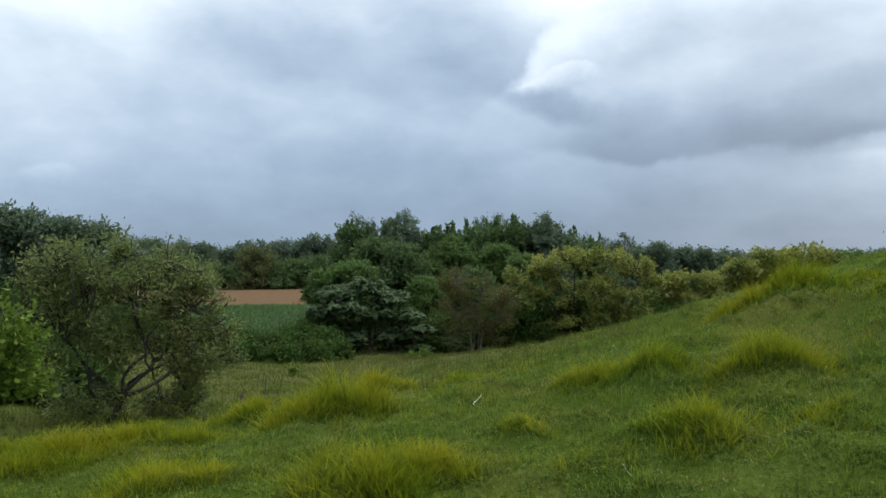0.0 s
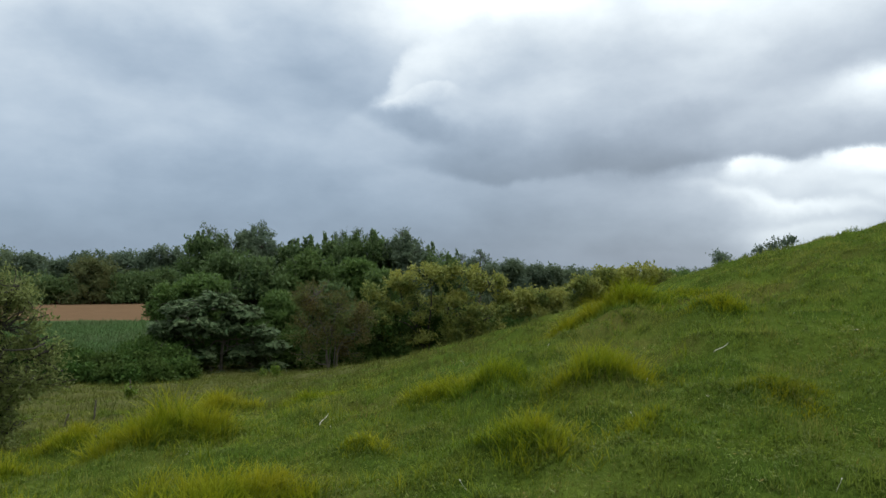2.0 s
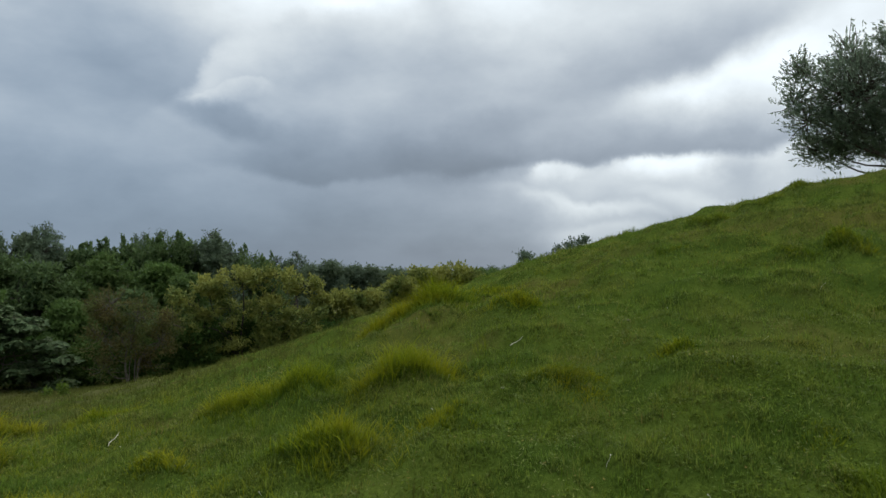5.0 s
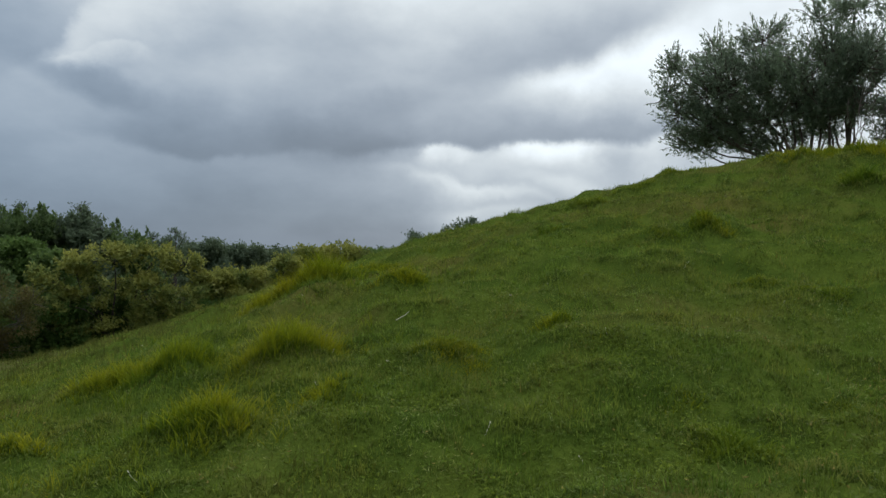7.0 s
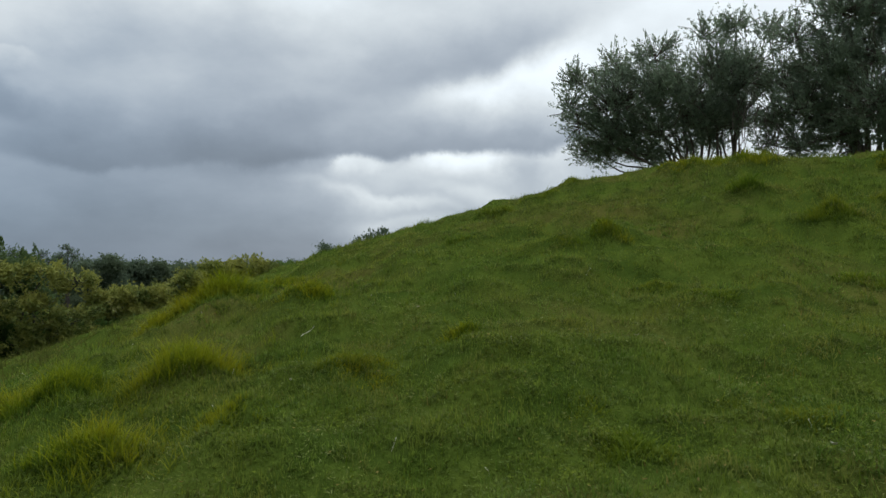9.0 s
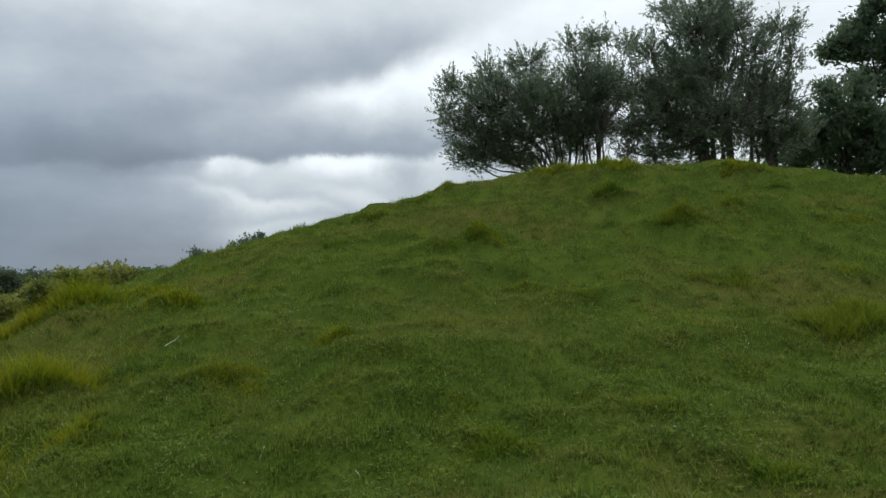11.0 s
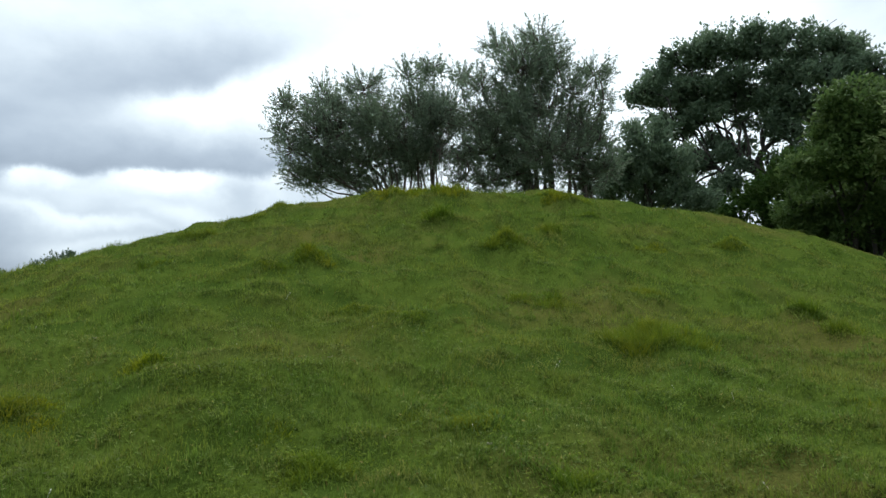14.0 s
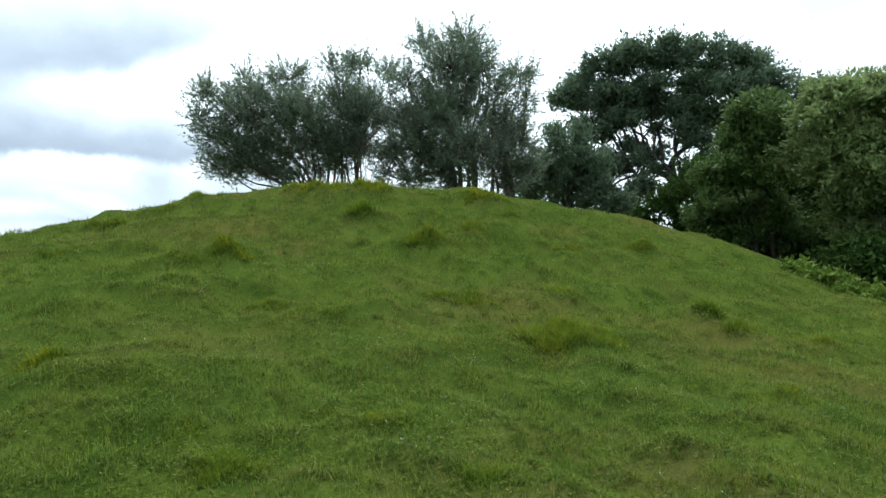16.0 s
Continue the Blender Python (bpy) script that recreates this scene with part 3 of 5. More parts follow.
def tubes(paths, sides):
    """Tapered limbs: each path is an array of points and of radii."""
    verts, faces, base = [], [], 0
    ring = np.linspace(0, 2 * np.pi, sides + 1)[:-1]
    for pts, rad in paths:
        pts = np.asarray(pts, float)
        d = np.gradient(pts, axis=0)
        d /= np.linalg.norm(d, axis=1, keepdims=True) + 1e-9
        up = np.array([0.31, 0.95, 0.1]) if abs(d[0, 2]) > 0.8 else np.array([0.1, 0.2, 1.0])
        a = np.cross(d, up)
        a /= np.linalg.norm(a, axis=1, keepdims=True) + 1e-9
        b = np.cross(d, a)
        r = np.asarray(rad, float)[:, None, None]
        v = pts[:, None] + r * (np.cos(ring)[None, :, None] * a[:, None] + np.sin(ring)[None, :, None] * b[:, None])
        verts.append(v.reshape(-1, 3))
        for k in range(len(pts) - 1):
            for s in range(sides):
                s2 = (s + 1) % sides
                faces.append((base + k * sides + s, base + k * sides + s2, base + (k + 1) * sides + s2, base + (k + 1) * sides + s))
        base += len(pts) * sides
    return np.concatenate(verts), np.array(faces)


def limb(rng, a, b, r0, r1, sag=0.12, steps=6):
    """A bowed limb from a to b."""
    a, b = np.asarray(a, float), np.asarray(b, float)
    t = np.linspace(0, 1, steps)[:, None]
    span = np.linalg.norm(b - a)
    off = rng.normal(0, sag * span, 3)
    off2 = rng.normal(0, sag * span * 0.4, 3)
    pts = a + (b - a) * t + np.sin(np.pi * t) * off + np.sin(2 * np.pi * t) * off2
    return pts, np.linspace(r0, r1, steps)


def leaves(rng, mid, along, size, slim, jitter, flat=0.0):
    """Leaf blades at mid, pointing roughly along, as folded diamonds."""
    n = len(mid)
    d = along + rng.normal(0, jitter, (n, 3))
    d /= np.linalg.norm(d, axis=1, keepdims=True) + 1e-9
    nrm = rng.normal(0, 1, (n, 3))
    nrm[:, 2] = np.abs(nrm[:, 2]) + flat
    side = np.cross(d, nrm)
    side /= np.linalg.norm(side, axis=1, keepdims=True) + 1e-9
    ln = size * rng.uniform(0.6, 1.3, (n, 1))
    w = ln * slim / 2
    a, b = mid - d * ln / 2, mid + d * ln / 2
    c = mid + np.cross(d, side) * ln * 0.12
    v = np.stack([a, c - side * w, b, c + side * w], 1).reshape(-1, 3)
    return v, np.arange(4 * n).reshape(n, 4)


def plant(name, label, category, az, dist, lobes, stems, sprays, per_spray, leaf, slim, mat, seed, bark=BARK, trunk_r=0.10,
          spray_len=0.5, spread=0.13, up=0.5, jitter=0.6, z=None, sides=6, twigs=True, hollow=0.45, flat=0.5, group="", fork=0.35, level=False, puffs=9, bole=0.0, inner=0.22, shoots=0, shoot_len=0.9, rosette=False, fan=False, holes=0.0, hole_wave=1.2, drape=(), lean=0.1, spires=0):
    """A tree or shrub at an azimuth and distance from the viewpoint. lobes: (across, deep, up, rx, ry, rz) of the crown's masses
    above the foot; stems: (across, deep) feet of its trunks. Sprays of leaves fill the lobes, most of them near the outside."""
    rng = np.random.default_rng(seed)
    x, y = dist * math.sin(radians(az)), dist * math.cos(radians(az))
    root = new(name)
    root.matrix_world = pose(x, y, float(height(x, y)) - 0.05 if z is None else z, 0, 0, -az)
    tagged(root, label, category, group)
    lobes = np.array(lobes, float)
    if level:   # lobes given by their height above the datum, not above the foot
        lobes[:, 2] -= root.matrix_world.translation.z
    vol = np.prod(lobes[:, 3:], axis=1) ** 0.75
    limbs = []
    feet = np.array([(*s, 0.0) for s in stems], float)
    if bole:
        crotch = np.array([feet[0, 0] + lean, 0, bole])
        limbs.append(limb(rng, feet[0] - np.array([0, 0, 0.2]), crotch, trunk_r * 1.15, trunk_r * 0.85, 0.03, 8))
        order = np.argsort(lobes[:, 0])
        for bunch in np.array_split(order, max(2, min(7, len(lobes) // 3))):
            goal = lobes[bunch, :3].mean(axis=0)
            start = crotch * np.array([1, 1, rng.uniform(0.80, 1.0)])
            elbow = start + (goal - start) * np.array([0.5, 0.5, 0.45]) + rng.normal(0, 0.15, 3)
            limbs.append(limb(rng, start, elbow, trunk_r * 0.58, trunk_r * 0.40, 0.15, 9))
            for k in bunch:
                lob = lobes[k]
                knot = elbow + (lob[:3] - elbow) * 0.5 + rng.normal(0, 0.12, 3) * lob[3]
                limbs.append(limb(rng, elbow, knot, trunk_r * 0.34, trunk_r * 0.22, 0.12, 7))
                limbs.append(limb(rng, knot, lob[:3], trunk_r * 0.22, trunk_r * 0.10, 0.14, 7))
                for _ in range(3):
                    end = lob[:3] + rng.normal(0, 0.6, 3) * lob[3:]
                    limbs.append(limb(rng, knot + (lob[:3] - knot) * rng.uniform(0.0, 0.7), end, trunk_r * 0.13, 0.012, 0.16, 6))
    for lob in lobes if not bole else ():
        foot = feet[np.argmin(np.abs(feet[:, 0] - lob[0]) + 0.3 * rng.uniform(0, 1, len(feet)))]
        knee = foot + (lob[:3] - foot) * fork + np.array([0, 0, 0.12 * lob[2]]) - np.array([(lob[0] - foot[0]) * fork * 0.6, 0, 0])
        if fan:   # low boughs rise before they droop
            knee[2] = max(knee[2], 1.5)
        limbs.append(limb(rng, foot, knee, trunk_r, trunk_r * 0.72, 0.05))
        limbs.append(limb(rng, knee, lob[:3], trunk_r * 0.70, trunk_r * 0.28, 0.10))
    blobs = lobes
    if puffs:
        n = puffs * len(lobes)
        w = rng.normal(0, 1, (n, 3)) + np.array([0, -0.15, 0.35])
        w /= np.linalg.norm(w, axis=1, keepdims=True)
        own = np.repeat(np.arange(len(lobes)), puffs)
        fit = rng.uniform(0.24, 0.46, (n, 1)) * np.array([1, 1, 0.75])
        blobs = np.concatenate([np.concatenate([lobes[own, :3] + w * lobes[own, 3:] * 0.72, lobes[own, 3:] * fit], 1), lobes * np.array([1, 1, 1, 0.8, 0.8, 0.8])])
    vol = np.prod(blobs[:, 3:], axis=1) ** 0.7
    if puffs:
        vol[n:] *= inner
    pick = rng.choice(len(blobs), sprays, p=vol / vol.sum())
    home_of = np.concatenate([own, np.arange(len(lobes))]) if puffs else np.arange(len(lobes))
    u = rng.normal(0, 1, (sprays, 3))
    u /= np.linalg.norm(u, axis=1, keepdims=True)
    rad = hollow + (1 - hollow) * rng.uniform(0, 1, sprays) ** 0.6
    rough = 1 + 0.16 * np.sin(5 * u[:, 0] + 3 * u[:, 2] + pick) + rng.normal(0, 0.06, sprays)
    c = blobs[pick, :3] + u * blobs[pick, 3:] * (rad * rough)[:, None]
    c[:, 2] = np.maximum(c[:, 2], 0.12)
    if fan:   # twigs fill the crown and spread from its foot
        c = blobs[pick, :3] + u * blobs[pick, 3:] * rng.uniform(0, 1, (sprays, 1)) ** 0.36
    if holes:   # gaps where the sky or the dark inside shows
        sound = np.zeros(sprays)
        for k in range(6):
            a, wave = rng.uniform(0, 6.28), 6.283 / (hole_wave * rng.uniform(0.6, 1.5))
            sound += np.sin(wave * (math.cos(a) * c[:, 0] + math.sin(a) * c[:, 2] + 0.25 * c[:, 1]) + rng.uniform(0, 6.28))
        stay = sound > np.quantile(sound, holes)
        c, u, pick, sprays = c[stay], u[stay], pick[stay], int(stay.sum())
    c[:, 2] = np.maximum(c[:, 2], 0.12)
    out = u + np.array([0, 0, up]) + rng.normal(0, 0.35, (sprays, 3))
    if fan:
        hub = np.array([feet[:, 0].mean(), 0, 0.35 * c[:, 2].mean()])
        out = (c - hub) / np.linalg.norm(c - hub, axis=1, keepdims=True) + np.array([0, 0, up * 0.4]) + rng.normal(0, 0.3, (sprays, 3))
    out /= np.linalg.norm(out, axis=1, keepdims=True)
    ln = spray_len * rng.uniform(0.5, 1.4, sprays)
    stems_only = len(limbs)
    if twigs:
        some = rng.choice(sprays, min(sprays, twigs if twigs > 1 else 160), replace=False)
        for k in some:
            home = lobes[home_of[pick[k]], :3]
            start = home + (c[k] - home) * rng.uniform(0.0, 0.25)
            limbs.append(limb(rng, start, c[k] + out[k] * ln[k] * 0.4, trunk_r * 0.17, 0.006, 0.10, 5))
    if shoots:   # long leafy twigs that stand out of the crown
        own2 = rng.choice(len(lobes), shoots, p=lobes[:, 3] / lobes[:, 3].sum())
        u2 = rng.normal(0, 1, (shoots, 3)) + np.array([0, 0, 0.45])
        u2 /= np.linalg.norm(u2, axis=1, keepdims=True)
        c2 = lobes[own2, :3] + u2 * lobes[own2, 3:] * rng.uniform(0.75, 1.0, shoots)[:, None]
        o2 = u2 * np.array([1, 1, 0.8]) + np.array([0, 0, up]) + rng.normal(0, 0.25, (shoots, 3))
        o2 /= np.linalg.norm(o2, axis=1, keepdims=True)
        l2 = shoot_len * rng.uniform(0.5, 1.3, shoots)
        for k in range(0, shoots, 2):
            limbs.append(limb(rng, lobes[own2[k], :3] + 0.15 * u2[k], c2[k] + o2[k] * l2[k] * 0.5, 0.016, 0.004, 0.06, 5))
        if spires:   # upright leaders that stand over the crown's top
            high = np.argsort(-c2[:, 2])[:spires * 3:3]
            o2[high] = np.array([0, 0, 1]) + rng.normal(0, 0.12, (len(high), 3))
            l2[high] = shoot_len * rng.uniform(1.0, 1.5, len(high))
            again = np.repeat(high, 4)
            c2, o2, l2 = np.concatenate([c2, c2[again] + rng.normal(0, 0.05, (len(again), 3))]), np.concatenate([o2, o2[again]]), np.concatenate([l2, l2[again]])
        c, out, ln = np.concatenate([c, c2]), np.concatenate([out, o2]), np.concatenate([ln, l2])
    foot_z = root.matrix_world.translation.z if level else 0.0
    for across, top, count, fall in drape:   # bare twigs that hang from the crown
        for _ in range(count):
            start = np.array([across, 0, top - foot_z]) + rng.normal(0, 0.35, 3)
            limbs.append(limb(rng, start, start + np.array([rng.normal(0, 0.3), rng.normal(0, 0.2), -fall * rng.uniform(0.5, 1.0)]), 0.012, 0.005, 0.10, 6))
    v, f = tubes(limbs[:stems_only], sides)
    trunk = part("trunk", mesh_of("trunk", v, f, bark, True), root)
    if len(limbs) > stems_only:
        v, f = tubes(limbs[stems_only:], sides)
        tagged(part("branch_work", mesh_of("branch_work", v, f, bark, True), trunk), kind="stuff")
    which = np.repeat(np.arange(len(c)), per_spray)
    s = rng.uniform(-0.5, 0.5, len(which))
    spread = np.where(which < sprays, spread, spread * 0.55)[:, None]
    mid = c[which] + out[which] * (s * ln[which])[:, None] + rng.normal(0, 1, (len(which), 3)) * spread * (1.15 - np.abs(s + 0.1))[:, None]
    way_of = out[which]
    if rosette:   # long leaves that hang outwards from the end of each twig
        turn = rng.uniform(0, 2 * np.pi, len(which))
        way_of = np.stack([np.cos(turn), np.sin(turn), rng.uniform(-0.75, -0.05, len(which))], 1)
        mid = c[which] + way_of * leaf * 0.5 + rng.normal(0, 0.02, (len(which), 3))
    v, f = leaves(rng, mid, way_of, leaf, slim, jitter, flat)
    part("crown", mesh_of("crown", v, f, mat), root)
    return root


def crown_lobes(seed, top, wide, count=8, low=0.35, fat=1.0):
    """Uneven masses of a crown that ends at the given height and width."""
    rng = np.random.default_rng(seed)
    out = []
    for k in range(count):
        h = low + (1 - low) * (k + rng.uniform(0.2, 0.8)) / count
        room = 1.0 if h < 0.6 else 1.0 - 1.4 * (h - 0.6)
        r = wide * rng.uniform(0.19, 0.31) * fat
        rz = min(r * rng.uniform(0.7, 1.0), top * 0.28)
        across = (-1) ** k * rng.uniform(0.15, 1) * max(0.0, wide * 0.5 * room - r * 0.5)
        out.append((across, rng.uniform(-0.5, 0.5) * wide * 0.35 * room, min(h * top, top - rz * 0.9), r, r, rz))
    out.append((0, 0, top * 0.45, wide * 0.34, wide * 0.3, top * 0.32))
    out.append((0, 0, top - wide * 0.16, wide * 0.18, wide * 0.18, wide * 0.16))
    return out


def masses(seed, flat, spots, near=0.0):
    """Crown masses at (across, height, radius), set a little before or behind one another."""
    rng = np.random.default_rng(seed)
    return [(across, rng.uniform(-0.6, 0.6) * r - near, up, r, r, r * flat) for across, up, r in spots]


# trees behind the mound's crest
plant("tree", "grey-green feathery tree with several thin trunks behind the crest", "tree", 64.5, 23.5,
      masses(81, 0.9, [(-3.94, 7.45, 0.69), (-4.17, 6.69, 0.51), (-3.58, 5.19, 0.69), (-2.58, 7.88, 0.77), (-2.77, 6.63, 1.01), (-2.03, 5.5, 0.88), (-1.29, 8.11, 0.77),
       (-1.1, 6.77, 1.06), (-0.36, 5.73, 0.82), (0.19, 8.46, 0.58), (1.19, 8.89, 0.66), (2.06, 8.57, 0.48), (0.51, 7.3, 1.06), (1.47, 7.23, 1.01),
       (-1.48, 4.84, 0.48), (-2.95, 5.01, 0.55), (0.82, 6.04, 0.66), (-3.71, 6.04, 0.77), (-2.31, 6.6, 1.49), (-0.35, 6.61, 1.41), (1.18, 6.99, 1.18),
       (-2.86, 5.68, 0.9), (-1.11, 5.52, 0.9), (0.4, 5.8, 0.71), (0.4, 5.35, 0.55), (1.17, 5.75, 0.59), (-0.32, 5.11, 0.39), (0.12, 5.99, 0.71),
       (-2.04, 4.99, 0.43)]),
      [(-0.5, 0), (0.1, 0.2), (0.5, -0.1), (0.9, 0.3)], 3300, 19, 0.115, 0.28, LEAF_OLIVE, 21, bark=BARK_TWIG, spray_len=0.62, spread=0.05, trunk_r=0.06, twigs=900, level=True,
      puffs=6, inner=0.9, flat=0.0, jitter=0.5, fan=True, holes=0.33, hole_wave=0.55, shoots=1500, shoot_len=0.75)
plant("tree", "tall grey-green feathery tree with dense low branches on the crest", "tree", 76.0, 22.5,
      masses(82, 0.9, [(-1.28, 9.32, 0.64), (0.09, 9.29, 0.79), (-0.58, 8.35, 0.86), (0.4, 8.22, 0.79), (-1.86, 7.76, 0.82), (-2.19, 6.63, 0.93), (-0.93, 6.89, 1.0),
       (0.3, 6.86, 0.86), (1.85, 8.11, 0.64), (2.06, 7.17, 0.5), (1.41, 6.24, 0.79), (-2.48, 5.45, 0.72), (-1.32, 5.48, 1.0), (-0.01, 5.27, 0.97),
       (-1.78, 4.61, 0.57), (-0.58, 4.48, 0.5), (1.06, 4.82, 0.82), (-2.75, 4.85, 0.36), (0.55, 8.75, 0.61), (1.09, 7.41, 0.72), (-0.78, 6.62, 1.58),
       (-1.73, 5.7, 1.2), (0.23, 5.57, 1.35), (-0.39, 8.26, 1.13), (1.27, 6.43, 0.94), (1.16, 5.31, 0.9), (-0.99, 5.08, 0.87), (1.96, 5.82, 0.68),
       (2.08, 4.92, 0.64), (1.52, 4.59, 0.49)]),
      [(-0.3, 0), (0.3, 0.2), (0.9, -0.1), (1.4, 0.1)], 3300, 19, 0.115, 0.28, LEAF_OLIVE, 22, bark=BARK_TWIG, spray_len=0.62, spread=0.05, trunk_r=0.06, twigs=900, level=True,
      puffs=6, inner=0.9, flat=0.0, jitter=0.5, fan=True, holes=0.33, hole_wave=0.55, shoots=1500, shoot_len=0.75, drape=[(-3.1, 5.9, 26, 1.7), (-2.6, 5.4, 22, 1.3)])
plant("tree", "small dark leafy tree behind the crest of the mound", "tree", 85.0, 27.0,
      [(-0.1, -0.24, 6.39, 0.93, 0.93, 0.93), (-0.34, 0.3, 5.05, 1.21, 1.21, 1.1), (0.65, 0.18, 5.46, 0.93, 0.93, 1.1), (-1.22, -0.15, 5.31, 0.88, 0.88, 0.99),
       (0.95, -0.0, 4.34, 0.88, 0.88, 0.66),
       (-1.79, -0.23, 4.76, 0.81, 0.81, 0.51), (1.48, 0.22, 4.21, 0.81, 0.81, 0.45), (-0.75, 0.1, 6.87, 0.51, 0.51, 0.4)],
      [(-0.2, 0), (0.3, 0)], 1200, 24, 0.17, 0.45, LEAF_DARK, 23, spread=0.13, twigs=160, level=True, puffs=0, fan=True, holes=0.46, hole_wave=0.7, shoots=160, shoot_len=0.7)
# masses of the domed crown: its top, its underside, and loose sprays on the lower limbs
DOME_TOP = [
    (-4.37, -0.27, 9.92, 0.84, 0.84, 0.79), (-3.55, 0.27, 10.97, 0.88, 0.88, 0.88), (-2.36, 0.23, 11.42, 0.99, 0.99, 0.93), (-1.19, -0.26, 11.58, 1.21, 1.21, 0.93),
    (-0.04, -0.0, 11.59, 1.06, 1.06, 1.02), (1.19, -0.05, 11.18, 1.1, 1.1, 0.93), (2.52, 0.14, 11.34, 1.06, 1.06, 0.97), (3.55, 0.27, 10.61, 1.06, 1.06, 0.93),
    (4.66, -0.35, 9.69, 0.99, 0.99, 0.84), (5.72, -0.35, 8.92, 0.84, 0.84, 0.77),
]
DOME_UNDER = [
    (-2.51, 0.39, 10.06, 1.32, 1.32, 0.71), (-0.71, -0.08, 10.05, 1.32, 1.32, 0.66), (1.29, 0.3, 9.98, 1.32, 1.32, 0.66), (2.95, -0.53, 9.53, 1.21, 1.21, 0.66),
    (-3.45, -0.05, 9.45, 0.99, 0.99, 0.49), (-1.49, 0.17, 9.23, 0.88, 0.88, 0.35), (0.78, -0.21, 9.11, 0.88, 0.88, 0.35),
]
LOW_SPRAYS = [
    (-3.08, -0.27, 8.06, 0.84, 0.84, 0.35), (-2.71, 0.2, 6.68, 0.66, 0.66, 0.55), (-1.66, 0.13, 7.3, 0.57, 0.57, 0.4), (-1.32, -0.12, 5.4, 0.57, 0.57, 0.55),
    (-2.09, -0.0, 5.03, 0.66, 0.66, 0.49), (0.87, -0.04, 8.05, 0.84, 0.84, 0.4), (0.18, 0.07, 4.8, 0.53, 0.53, 0.55), (-1.77, -0.28, 8.52, 0.88, 0.88, 0.29),
    (1.49, 0.2, 8.68, 0.62, 0.62, 0.2), (2.69, -0.04, 8.65, 0.88, 0.88, 0.35), (-3.86, 0.09, 8.65, 0.66, 0.66, 0.35),
    (-0.39, 0.27, 7.18, 0.5, 0.5, 0.3), (0.46, 0.18, 6.39, 0.55, 0.55, 0.33), (-0.79, -0.22, 6.13, 0.5, 0.5, 0.3),
]
INNER_SPRAYS = [(-3.57, 0.3, 6.64, 0.83, 0.83, 0.5), (-2.45, 0.33, 6.36, 0.88, 0.88, 0.53), (-2.81, 0.02, 5.25, 0.94, 0.94, 0.56), (-1.28, -0.17, 6.69, 0.66, 0.66, 0.4),
       (-1.06, -0.38, 5.22, 0.72, 0.72, 0.43), (-1.79, -0.09, 4.41, 0.66, 0.66, 0.4), (0.55, -0.05, 5.4, 0.5, 0.5, 0.3), (1.26, -0.42, 7.56, 0.77, 0.77, 0.46),
       (1.86, -0.33, 6.49, 0.61, 0.61, 0.36), (-1.23, 0.63, 9.21, 1.05, 1.05, 0.63), (0.27, 0.19, 9.21, 1.05, 1.05, 0.63), (1.53, -0.3, 8.71, 0.94, 0.94, 0.56),
       (-2.48, -0.07, 8.65, 0.88, 0.88, 0.53), (-0.37, 0.28, 8.18, 0.5, 0.5, 0.3), (2.66, 0.4, 8.22, 0.83, 0.83, 0.5)]
plant("tree", "large dark tree with a wide domed crown and open crooked branches", "tree", 92.4, 33.0,
      DOME_TOP + DOME_UNDER + LOW_SPRAYS + INNER_SPRAYS,
      [(0, 0)], 3900, 26, 0.21, 0.50, LEAF_DARK, 27, spread=0.18, spray_len=0.5, trunk_r=0.20, twigs=700, level=True, holes=0.38, hole_wave=0.70, puffs=6, bole=6.6, inner=0.7)
plant("tree", "dense dark green leafy tree at the foot of the mound", "tree", 98.5, 25.0,
      [(0.4, -0.76, 6.42, 1.14, 1.14, 0.8), (-0.43, -0.12, 5.64, 0.92, 0.92, 0.92), (-1.12, -0.23, 4.52, 0.75, 0.75, 0.8), (0.16, -0.67, 4.82, 1.25, 1.25, 0.92),
       (1.19, -0.4, 5.68, 1.17, 1.17, 1.0), (-1.65, 1.07, 3.47, 0.67, 0.67, 0.5), (-0.58, 1.23, 3.52, 0.97, 0.97, 0.59), (0.46, 0.78, 3.47, 1.0, 1.0, 0.67),
       (1.11, 1.35, 2.5, 0.84, 0.84, 0.5), (-1.12, 1.27, 2.96, 0.75, 0.75, 0.37), (-0.07, 0.92, 2.73, 0.84, 0.84, 0.47)],
      [(0, 0.8), (0.6, 1.0)], 1900, 28, 0.18, 0.42, LEAF_HEDGE, 25, holes=0.15, hole_wave=1.1, spread=0.15, twigs=140, trunk_r=0.08, hollow=0.3, level=True, puffs=7, shoots=160, shoot_len=0.7, up=0.2, group="dense trees beside the mound")
plant("tree", "dense dark green leafy tree with hanging branches beside the mound", "tree", 107.0, 23.0,
      [(-1.16, -0.39, 5.98, 1.23, 1.23, 0.85), (-0.1, 0.28, 6.25, 0.92, 0.92, 0.89), (-1.77, 0.25, 5.03, 1.08, 1.08, 0.92), (-0.49, -0.3, 4.49, 1.38, 1.38, 1.08),
       (0.48, -0.0, 5.19, 1.08, 1.08, 1.23), (0.68, 0.23, 3.42, 0.92, 0.92, 1.23), (-0.38, 0.16, 3.87, 1.08, 1.08, 0.97), (-0.98, 0.68, 4.41, 0.88, 0.88, 0.8),
       (-0.21, 0.49, 2.49, 0.73, 0.73, 0.66), (-1.06, 0.44, 3.19, 0.73, 0.73, 0.66), (-0.58, 0.71, 1.62, 0.5, 0.5, 0.45)],
      [(0, 0), (0.6, 0.4)], 2300, 28, 0.18, 0.42, LEAF_LIGHT, 26, holes=0.15, hole_wave=1.1, spread=0.15, twigs=140, trunk_r=0.08, hollow=0.3, level=True, puffs=7, shoots=200, shoot_len=0.8, up=0.2, group="dense trees beside the mound")
